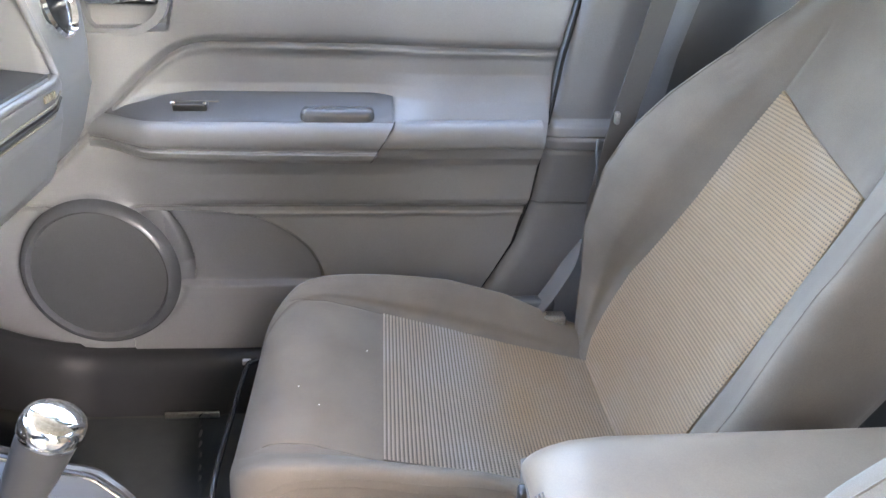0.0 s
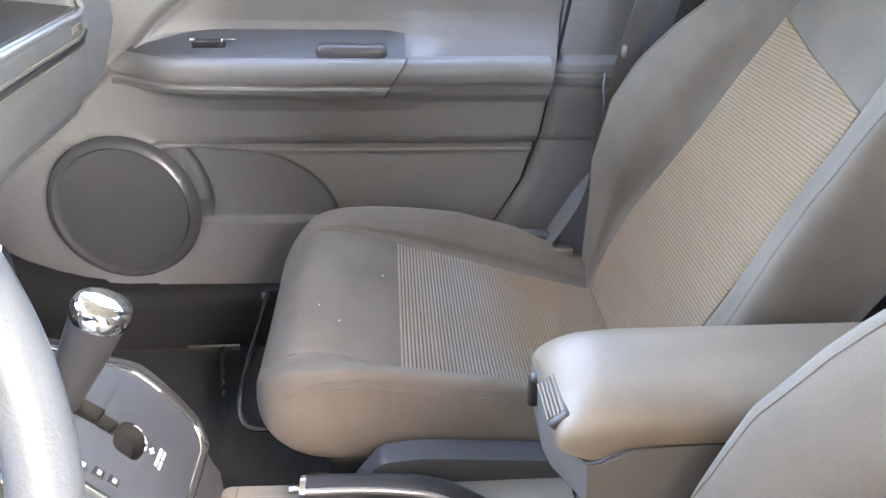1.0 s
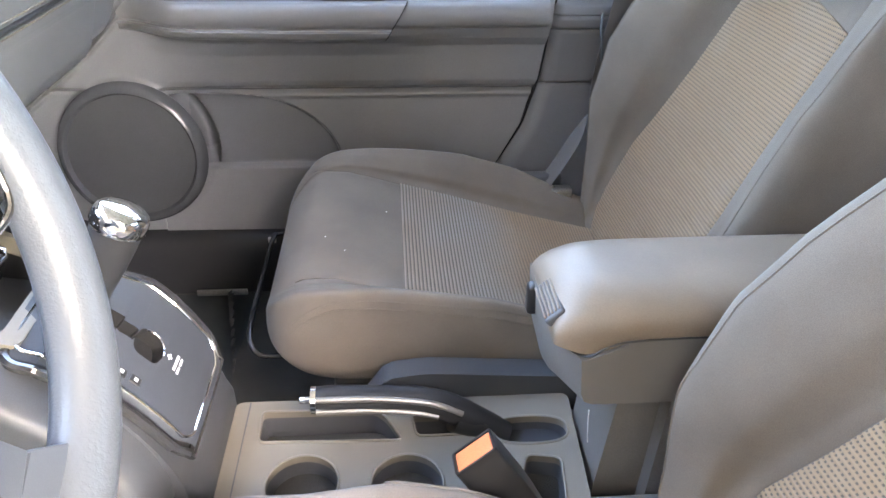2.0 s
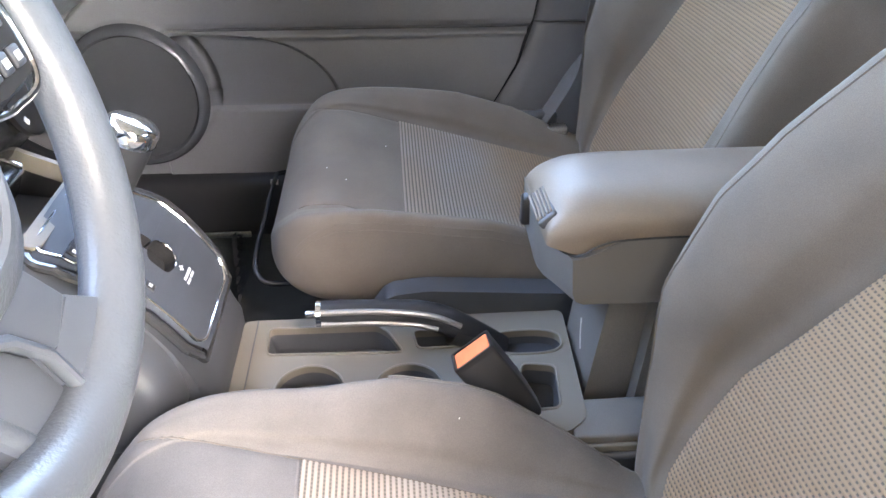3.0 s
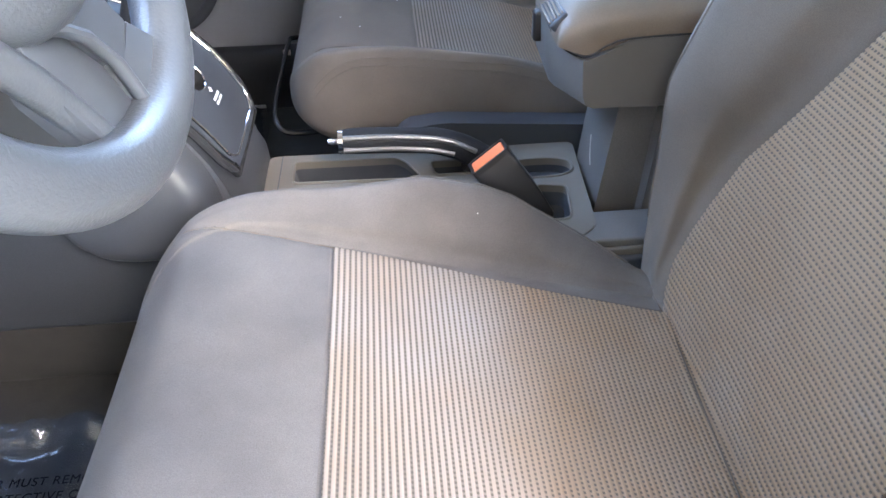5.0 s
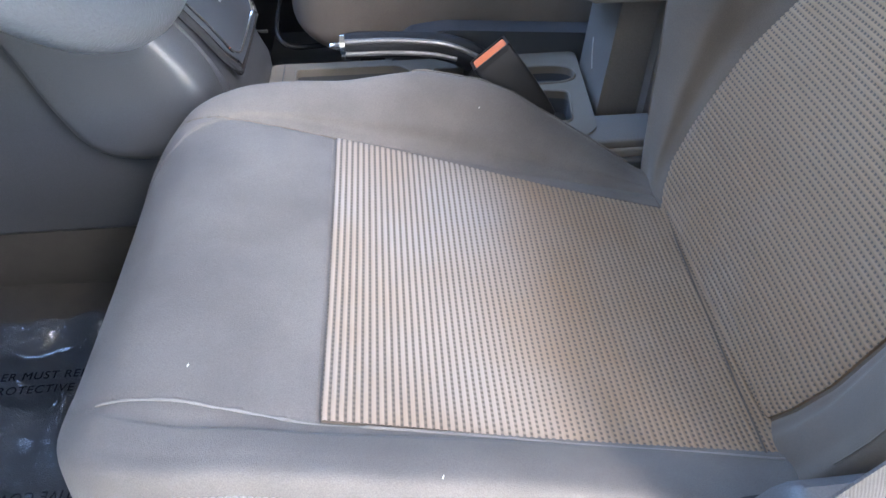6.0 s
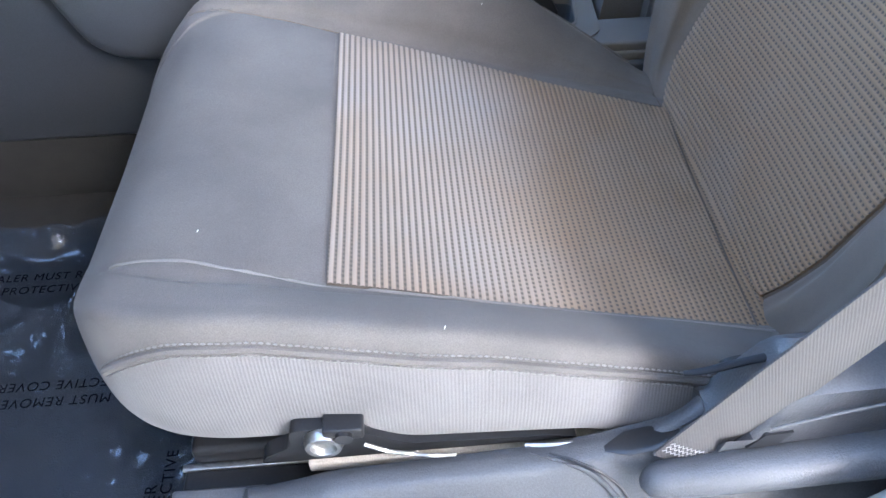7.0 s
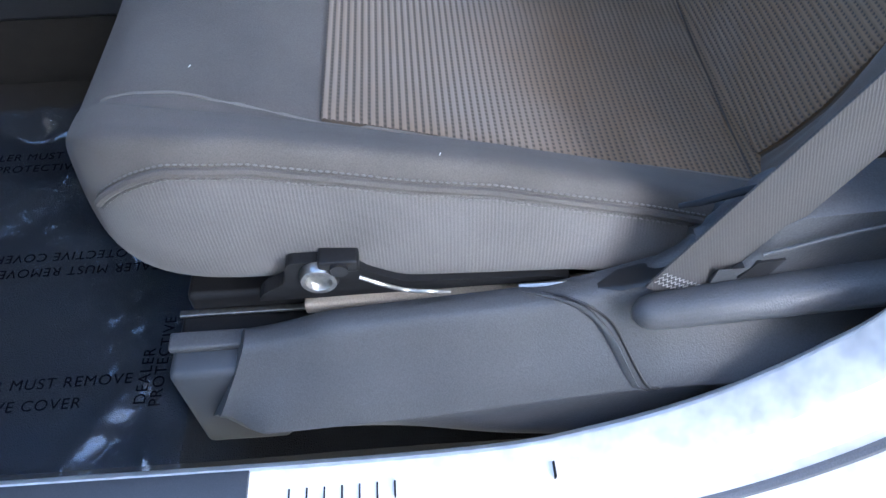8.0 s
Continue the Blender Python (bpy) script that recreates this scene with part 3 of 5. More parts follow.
def plastic_cover():
    t = thing("plastic_floor_cover", "clear wrinkled plastic protective cover over the driver carpet", "floor cover")
    rnd = random.Random(4)
    folds = [(rnd.uniform(-0.85, -0.27), rnd.uniform(-0.17, 0.3), rnd.uniform(0, 3.14), rnd.uniform(0.004, 0.012), rnd.uniform(0.004, 0.016)) for _ in range(40)]

    def f(x, y):
        z = 0.012 + 0.004 * noise.noise(Vector((x * 14, y * 14, 3))) + 0.0015 * noise.noise(Vector((x * 60, y * 60, 7)))
        z += 0.030 * smooth01(0.27, 0.305, y) * (0.6 + 0.6 * noise.noise(Vector((x * 30, 0, 1))))
        for fx, fy, fa, h, w in folds:
            c, s = math.cos(fa), math.sin(fa)
            p, q = (x - fx) * c + (y - fy) * s, -(x - fx) * s + (y - fy) * c
            z += h * math.exp(-((p / w) ** 2) - (q / (w * 6)) ** 2)
        z += 0.008 * math.exp(-(((x + 0.300) / 0.006) ** 2)) * (0.6 + 0.4 * math.sin(y * 40))
        return Vector((x, y + 0.004 * math.sin(x * 50) * smooth01(0.2, 0.3, y), z))

    part("film", sheet(f, np.linspace(-0.95, -0.272, 150), np.linspace(-0.175, 0.310, 110)), FILM, t)

    def words(body, x, y, turn, size=0.0155, align="LEFT"):
        c = bpy.data.curves.new("print", "FONT")
        c.body, c.size, c.align_x, c.extrude = body, size, align, 0.0002
        c.space_character = 1.12
        c.materials.append(BLACK_INK)
        draft = new("draft", c)
        ob = new("print", bpy.data.meshes.new_from_object(draft.evaluated_get(bpy.context.evaluated_depsgraph_get())))
        bpy.data.objects.remove(draft)
        bpy.data.curves.remove(c)
        ob.matrix_basis = pose(x, y, 0.030, 0, 0, turn)
        ob.parent = t

    words("DEALER MUST REMOVE", -0.322, -0.092, 0, align="RIGHT")
    words("PROTECTIVE COVER", -0.364, -0.114, 0, align="RIGHT")
    words("DEALER MUST REMOVE", -0.308, 0.050, 180)
    words("PROTECTIVE COVER", -0.338, 0.070, 180)
    words("DEALER MUST REMOVE", -0.572, 0.216, 0)
    words("PROTECTIVE COVER", -0.538, 0.196, 0)
    words("DEALER", -0.306, -0.115, 90)
    words("PROTECTIVE", -0.292, -0.118, 90)


# ---- seats ----
WI = lambda x: along([-0.11, 0.25], [0.166, 0.152], x)
ZC = lambda x: along([-0.29, -0.25, -0.2, -0.15, -0.11, -0.05, 0.0, 0.1, 0.22, 0.32], [0.302, 0.313, 0.314, 0.304, 0.292, 0.276, 0.262, 0.233, 0.203, 0.185], x)
LEAN = Vector((0.393, 0, 0.92))
FORE = Vector((-0.92, 0, 0.393))
FOOT = Vector((0.235, 0, 0.2))
RIB_STEP = 0.0053


def half_width(x, puff=1.0):
    if x < -0.15:
        k = 2.0 if puff == 1.0 else 2.7
        return 0.110 + 0.126 * max(0.0, 1 - ((-0.15 - x) / 0.152) ** k) ** (1 / k)
    return along([-0.15, -0.05, 0.1, 0.25, 0.3], [0.236, 0.244, 0.248, 0.24, 0.235], x)


def seam_line(x, side=1):
    return WI(x) + (0.010 if side > 0 else -0.016) * smooth01(-0.11, -0.25, x)


def cushion_loop(x, puff=1.0):
    w = half_width(x, puff)
    wi, zc = min(WI(x), w * 0.72), ZC(x)
    hb = along([-0.29, -0.2, -0.1, 0.0, 0.1, 0.2, 0.3], [0.008, 0.016, 0.031, 0.041, 0.040, 0.025, 0.014], x) * puff
    zb = min(0.194, zc - 0.05)
    zm = 0.244
    n = max(0.0004, 1 - ((-0.215 - x) / 0.0862) ** 2.3) ** (1 / 2.1) if x < -0.215 else 1.0
    trim = min(1.0, max(0.0, (-0.15 - x) / 0.152)) if puff == 1.0 else 0.0
    slim = 0.050 + 0.186 * (1 - trim**3) ** (1 / 3) if trim else w

    def half_of(hb, w):
        d = w - wi
        return [(0, zc), (wi * 0.5, zc + 0.002), (wi, zc + 0.005), (wi + 0.25 * d, zc + 0.005 + 0.38 * hb), (wi + 0.54 * d, zc + 0.004 + 0.80 * hb), (wi + 0.80 * d, zc + hb), (w - 0.004, zc + hb - 0.032), (w, 0.5 * (zc + hb - 0.034 + zb + 0.012)), (w - 0.005, zb + 0.018), (w - 0.040, zb), (0.06, zb - 0.002)]

    far, wide = hb, w
    if puff == 1.0:
        far = along([-0.29, -0.2, -0.1, -0.02, 0.043, 0.078, 0.108, 0.147, 0.177, 0.2, 0.224, 0.3], [0.008, 0.016, 0.036, 0.063, 0.065, 0.058, 0.045, 0.032, 0.021, 0.012, 0.003, 0.0], x)
        wide = w - 0.032 * smooth01(0.08, 0.23, x)
    loop = half_of(far, wide) + [(-y, z) for y, z in reversed(half_of(hb, slim)[1:])]
    pts = [Vector((x, y, zm + (z - zm) * n)) for y, z in loop]
    return pts + [pts[0]], zc, n


def cushion_section(x, count=280, puff=1.0):
    pts, zc, n = cushion_loop(x, puff)
    pts = spline(pts, count + 1)[:-1]
    for p in pts:
        if p.z > zc - 0.02 and x < 0.24:
            g = math.exp(-(((abs(p.y) - seam_line(x, p.y)) / 0.0032) ** 2))
            p.z -= 0.0024 * g * n * smooth01(-0.28, -0.245, x)
    return pts


def cushion_point(x, y, lift=0.0):
    wi = WI(x)
    return Vector((x, y, ZC(x) + 0.005 * (abs(y) / wi) ** 2 + lift))


def back_point(s, y, n):
    return FOOT + LEAN * s + FORE * n + Vector((0, y, 0))


BI = lambda s: along([-0.05, 0.0, 0.015, 0.04, 0.08, 0.115, 0.17, 0.235, 0.335, 0.43, 0.53, 0.7], [0.10, 0.135, 0.153, 0.170, 0.178, 0.180, 0.179, 0.160, 0.136, 0.122, 0.10, 0.09], s)
BN = lambda s: along([-0.05, 0.0, 0.03, 0.07, 0.13, 0.25, 0.35, 0.45, 0.53, 0.7], [0.11, 0.135, 0.144, 0.150, 0.148, 0.150, 0.150, 0.146, 0.138, 0.11], s)
HB = lambda s: along([-0.05, 0.0, 0.12, 0.2, 0.3, 0.37, 0.45, 0.53, 0.62, 0.7], [0.004, 0.010, 0.052, 0.088, 0.110, 0.108, 0.086, 0.052, 0.016, 0.0], s)


def back_section(s, count=280, wing=1.0):
    h = along([-0.06, 0.0, 0.1, 0.2, 0.3, 0.4, 0.5, 0.6, 0.66, 0.72], [0.19, 0.208, 0.238, 0.256, 0.262, 0.256, 0.238, 0.21, 0.18, 0.12], s)
    tall = HB(s) * (1 + (wing - 1) * smooth01(0.15, 0.45, s))
    low = tall * (1 - (0.0 if wing < 1 else 0.48) * smooth01(0.02, 0.22, s))
    k = math.sqrt(max(0.001, 1 - ((s - 0.63) / 0.091) ** 2)) if s > 0.63 else 1.0

    def half(b, hb):
        d = h - b
        return [(0, 0.0), (b * 0.5, 0.001), (b, 0.006), (b + 0.3 * d, 0.006 + hb * 0.55), (b + 0.62 * d, hb * 0.96), (b + 0.86 * d, hb + 0.002), (h - 0.002, hb - 0.024), (h, 0.5 * (hb - 0.09)), (h - 0.006, -0.07), (h - 0.04, -0.098), (0.07, -0.105)]

    loop = half(min(BI(s), h * 0.75), tall) + [(-y, n) for y, n in reversed(half(min(BN(s), h * 0.75), low)[1:])]
    pts = [Vector((y, (n + 0.05) * k - 0.05, 0)) for y, n in loop]
    pts = spline(pts + [pts[0]], count + 1)[:-1]
    out = []
    for p in pts:
        if p.y > -0.02 and s < 0.62:
            p.y -= 0.003 * math.exp(-(((abs(p.x) - (BI(s) if p.x > 0 else BN(s))) / 0.003) ** 2))
            p.y -= 0.002 * math.exp(-(((s - 0.485 - 0.65 * max(0.0, abs(p.x) - 0.12)) / 0.004) ** 2)) * (abs(p.x) > 0.118)
        out.append(back_point(s, p.x, p.y))
    return out


def build_seat(name, label, skew, puff):
    t = thing(name, label, "car seat", group="front car seats")
    driver = puff == 1.0
    xs = sorted({*(-0.3008 + 0.056 * (1 - math.cos(a)) for a in np.linspace(0, math.pi / 2, 14)), *np.linspace(-0.24, 0.31, 62)})
    rings = [cushion_section(x, 280, puff) for x in xs]
    pieces = {"cushion": bmesh.new(), "front_panel": bmesh.new(), "side_panel": bmesh.new()}
    grown = {name: {} for name in pieces}
    spans = len(cushion_loop(0.0, puff)[0]) - 1

    def corner_of(name, j, i):
        return grown[name].setdefault((j, i), None) or grown[name].update({(j, i): pieces[name].verts.new(rings[j][i])}) or grown[name][(j, i)]

    for j in range(len(xs) - 1):
        x = 0.5 * (xs[j] + xs[j + 1])
        hem = spans - (5.54 - 0.18 * smooth01(-0.08, 0.16, x) + 0.85 * min(1.0, max(0.0, (-0.185 - x) / 0.075)) ** 2)
        for i in range(280):
            q = (rings[j][i] + rings[j + 1][(i + 1) % 280]) / 2
            k = (i + 0.5) * spans / 280
            name = "cushion"
            if x < -0.11 and q.z > 0.236 and abs(q.y) < seam_line(x, q.y) and (k < 4 or k > spans - 4):
                name = "front_panel"
            elif 11.6 < k < hem and x > -0.262:
                name = "side_panel"
            n = (i + 1) % 280
            pieces[name].faces.new([corner_of(name, *c) for c in ((j, i), (j, n), (j + 1, n), (j + 1, i))])
    for j in (0, len(xs) - 1):
        pieces["cushion"].faces.new([pieces["cushion"].verts.new(v) for v in rings[j]])
    part("cushion", pieces["cushion"], CLOTH if driver else CLOTH_WARM_LIT, t, "dark grey cloth cushion with raised side bolsters")
    part("front_panel", pieces["front_panel"], CLOTH_FRONT if driver else CLOTH_WARM_LIT, t, "darker cloth panel at the front of the cushion")
    part("side_panel", pieces["side_panel"], CLOTH_SIDE if driver else CLOTH_WARM_LIT, t, "grey cloth side of the cushion")
    n = 68 * 6

    def pad(x, v):
        y = v * (WI(x) - 0.0015) - skew * smooth01(-0.2, 0.35, x)
        u = (x + 0.11) / RIB_STEP
        edge = min(1.0, (1 - abs(v)) / 0.02)
        return cushion_point(x, y, 0.0005 + 0.0018 * edge + 0.0010 * (0.5 - 0.5 * math.cos(2 * math.pi * u)))

    part("cushion_insert", sheet(pad, np.linspace(-0.11, -0.11 + 68 * RIB_STEP, n + 1), np.linspace(-1, 1, 45), thick=(0, 0, -0.006), uv=lambda x, v: ((x + 0.11) / RIB_STEP, v * WI(x) * 1000)), RIB, t, "beige ribbed cloth panel, browner at the rear for soil and shade")
    part("backrest", skin([back_section(s, 280, 0.72 if driver else 1.0) for s in [*np.linspace(-0.06, 0.62, 76), *(0.63 + 0.09 * math.sin(a) for a in np.linspace(0.05, math.pi / 2, 12))]]), CLOTH_WARM_LIT, t, "dark grey cloth backrest with winged bolsters")
    m = 105

    def pad2(q, v):
        s = -6 * RIB_STEP + q * (m * RIB_STEP - 0.030 * (1 - v))
        y = v * ((BI(s) if v > 0 else BN(s)) - 0.0015)
        u = s / RIB_STEP
        edge = min(1.0, (1 - abs(v)) / 0.02)
        return back_point(s, y, 0.006 * v * v + 0.0005 + 0.0018 * edge + 0.0013 * (0.5 - 0.5 * math.cos(2 * math.pi * u)))

    part("backrest_insert", sheet(pad2, np.linspace(0, 1, m * 6 + 1), np.linspace(-1, 1, 45), thick=tuple(FORE * -0.006), uv=lambda q, v: (-6 + q * (m - 0.030 * (1 - v) / RIB_STEP), v * 150)), RIB, t, "beige ribbed cloth panel of the backrest")
    for side in (-1, 1):
        line = []
        for x in np.linspace(-0.255, 0.225, 100):
            sec = [p for p in cushion_section(x, 280, puff) if p.y * side > 0.05 and p.z > ZC(x) - 0.06]
            y0 = seam_line(x, side) * side - skew * smooth01(-0.2, 0.35, x)
            line.append(min(sec, key=lambda p: abs(p.y - y0) + 0.2 * max(0.0, 0.26 - p.z)) + Vector((0, 0, 0.0002)))
            line[-1].y = y0 if abs(line[-1].y - y0) < 0.01 else line[-1].y
        if side < 0 and driver:
            part("seam", tube([q + Vector((0, -0.0012, 0.0004)) for q in line], 0.0012, 8, count=160), THREAD, t, "pale raised seam")
        else:
            part("seam", tube(line, 0.0008, 6, count=160), SEAM, t, "dark sewn crease")
        for f in (5.40, 5.54, 5.68) if side < 0 else ():
            line = []
            for x in np.linspace(-0.257, 0.19, 90):
                loop = cushion_loop(x, puff)[0]
                g = f - 0.18 * smooth01(-0.08, 0.16, x) + 0.85 * min(1.0, max(0.0, (-0.185 - x) / 0.075)) ** 2
                k = len(loop) - 1 - g
                i = int(k)
                a, b, c, d = (loop[(i + o) % (len(loop) - 1)] for o in (-1, 0, 1, 2))
                q = k - i
                p = 0.5 * ((2 * b) + (c - a) * q + (2 * a - 5 * b + 4 * c - d) * q * q + (3 * b - a - 3 * c + d) * q**3)
                line.append(p + Vector((0, side * 0.0005, 0.0004)))
            if not driver:
                if f != 5.54:
                    part("seam", tube(line, 0.0006, 6), CLOTH_WARM_LIT, t, "raised sewn seam")
            elif f == 5.54:
                part("piping", tube(line, 0.0030, 8), CLOTH, t)
            else:
                bm = bmesh.new()
                fine = spline(line, 420)
                for k in range(0, 417, 4):
                    tube([fine[k], fine[k + 1], fine[k + 2], fine[k + 3]], [0.0003, 0.0008, 0.0008, 0.0003], 5, bm=bm)
                tagged(part("stitching", bm, THREAD, t, "row of pale grey stitches"), kind="stuff")
    if driver:
        line = []
        for x in np.linspace(-0.03, 0.205, 60):
            sec = [p for p in cushion_section(x, 280, puff) if p.y > 0.12]
            wall = half_width(x, puff) - 0.032 * smooth01(0.08, 0.23, x)
            line.append(min(sec, key=lambda p: abs(p.y - (wall - 0.016)) - 0.5 * p.z) + Vector((0, 0, 0.0006)))
        part("piping", tube(line, 0.0016, 8, count=120), CLOTH, t, "raised seam along the far crest of the cushion")
    for side in (-1, 1):
        line = []
        for s in np.linspace(0.06, 0.62, 70):
            sec = back_section(s, 280, 0.72 if driver else 1.0)
            h = max(p.y for p in sec)
            y0 = side * ((BI if side > 0 else BN)(s) * 0.26 + 0.74 * h)
            line.append(max((p for p in sec if abs(p.y - y0) < 0.006), key=lambda p: (p - FOOT).dot(FORE)) + FORE * 0.0004)
        part("piping", tube(line, 0.0009, 6, count=140), CLOTH_WARM_LIT, t, "raised sewn seam along the bolster")
    return t


def settle(seat, before):
    """Keeps new parts where they were built, now that they belong to the seat."""
    for ob in seat.children:
        if ob not in before:
            ob.matrix_parent_inverse = seat.matrix_basis.inverted()


def driver_seat_base(t):
    before = set(t.children)
    for y in (-0.118, 0.335):
        part("rail", box(-0.235, 0.33, y - 0.022, y + 0.012, 0.118, 0.158, 0.004), STEEL, t)
        part("rail_foot", box(-0.225, -0.18, y - 0.02, y + 0.01, 0.0, 0.125, 0.003), STEEL, t)
        part("rail_foot", box(0.27, 0.32, y - 0.02, y + 0.01, 0.0, 0.125, 0.003), STEEL, t)
    part("rail_lip", box(-0.236, -0.10, -0.112, -0.106, 0.1585, 0.1615, 0.001), ZINC, t, "bright edge of the rail")
    part("bracket", slab(rounded([(-0.165, 0.203), (-0.160, 0.212), (-0.142, 0.222), (-0.140, 0.243), (-0.098, 0.246), (-0.088, 0.232), (-0.06, 0.216), (0.04, 0.212), (0.06, 0.206), (-0.16, 0.203)], 0.006, 3), "y", -0.132, -0.120, 0.002, 2), STEEL, t)
    part("bracket_tab", box(-0.117, -0.090, -0.138, -0.120, 0.238, 0.249, 0.002), STEEL, t)
    m = Matrix.Translation((-0.118, -0.132, 0.231)) @ Matrix.Rotation(radians(90), 4, "X")
    part("bolt", lathe([(0.0, 0.0), (0.0135, 0.0), (0.0135, 0.004), (0.012, 0.0075), (0.009, 0.0075), (0.0075, 0.004), (0.006, 0.003), (0.0, 0.003)], m, 24), ZINC, t, "bright zinc bolt")
    part("bushing", lathe([(0.0, 0.0), (0.006, 0.0), (0.006, 0.003), (0.0, 0.003)], Matrix.Translation((-0.103, -0.138, 0.2435)) @ Matrix.Rotation(radians(90), 4, "X"), 16), BLACK, t)
    part("side_rail", box(-0.135, 0.09, -0.130, -0.116, 0.180, 0.192, 0.002), CREAM, t, "cream edge of the height adjuster")
    part("spring", tube(spline([(-0.09, -0.142, 0.238), (-0.075, -0.145, 0.232), (-0.06, -0.142, 0.220), (-0.045, -0.145, 0.221), (-0.03, -0.142, 0.214)], 30), 0.0015, 6), ZINC, t)
    part("height_rod", tube(spline([(0.02, -0.135, 0.205), (0.05, -0.14, 0.212), (0.10, -0.14, 0.214), (0.16, -0.13, 0.222)], 24), 0.0028, 8), ZINC, t, "bright steel rod")
    # Black pan reaches forward to stand for the shade under the cushion.
    part("pan", box(-0.228, 0.22, -0.106, 0.335, 0.150, 0.178, 0.006), STEEL, t)
    part("hinge_cover", slab(rounded([(0.146, 0.205), (0.148, 0.246), (0.160, 0.258), (0.30, 0.272), (0.30, 0.16), (0.160, 0.16)], 0.010), "y", -0.127, -0.108, 0.004), BLACK, t, "black hinge cover")
    part("hinge_plate", slab(rounded([(0.160, 0.232), (0.172, 0.252), (0.20, 0.250), (0.205, 0.205), (0.168, 0.20)], 0.008), "y", -0.1315, -0.1265, 0.001), POST, t)
    # Dark tube drawn as the shade where cushion and backrest meet.
    part("crease_shade", tube(spline([(0.224, 0.272, 0.206), (0.2275, 0.225, 0.206), (0.226, 0.187, 0.2065), (0.2245, 0.14, 0.206), (0.222, 0.077, 0.2065), (0.219, 0.018, 0.2085), (0.215, -0.048, 0.2135), (0.214, -0.058, 0.2142)], 60), 0.0009, 8), SEAM, t, "dark tube for the shade in the crease of cushion and backrest")
    part("recline_lever", tube([(0.118, -0.130, 0.276), (0.132, -0.132, 0.281), (0.160, -0.132, 0.290), (0.22, -0.130, 0.302)], [0.002, 0.0028, 0.0032, 0.004], 12, count=24, flat=0.6, side=(0, 0, 1)), GRIP, t, "dark recline lever")
    settle(t, before)


def passenger_seat_base(t):
    before = set(t.children)
    prof = [(-0.075, 0.195), (-0.03, 0.262), (0.02, 0.268), (0.33, 0.245), (0.36, 0.10), (-0.04, 0.10)]
    part("valance", slab(rounded(prof, 0.012), "y", 0.560, 0.592, 0.005), PANEL_DARK, t)
    for y in (0.63, 1.05):
        part("rail", box(-0.13, 0.40, y - 0.02, y + 0.02, 0.0, 0.16, 0.005), STEEL, t)
    part("pan", box(-0.10, 0.40, 0.62, 1.07, 0.15, 0.21, 0.01), STEEL, t)
    bar = [(-0.06, 0.740, 0.178), (-0.15, 0.722, 0.176), (-0.205, 0.712, 0.180), (-0.226, 0.726, 0.190), (-0.232, 0.77, 0.197), (-0.232, 0.86, 0.199), (-0.230, 1.00, 0.201), (-0.222, 1.03, 0.200), (-0.18, 1.05, 0.19)]
    part("slide_handle", tube(spline(bar, 60), 0.0042, 10), BLACK_GLOSS, t, "black bent steel slide handle")
    part("pin", tube([(-0.262, 1.13, 0.128), (-0.248, 1.13, 0.128)], 0.006, 8), ZINC, t)
    settle(t, before)
# ---- passenger door and pillar ----
def pocket_edge(x, z):
    """Below 1 inside the quarter oval of the door pocket."""
    return math.hypot(max(0.0, x + 0.31) / 0.20, max(0.0, z - 0.262) / 0.142)


CREASE_X = [-0.80, -0.60, -0.542, -0.491, -0.442, -0.395, -0.352, -0.330, -0.312, -0.28, -0.18, 0.40]
CREASE_Z = [0.29, 0.440, 0.493, 0.540, 0.586, 0.630, 0.664, 0.676, 0.682, 0.686, 0.687, 0.682]


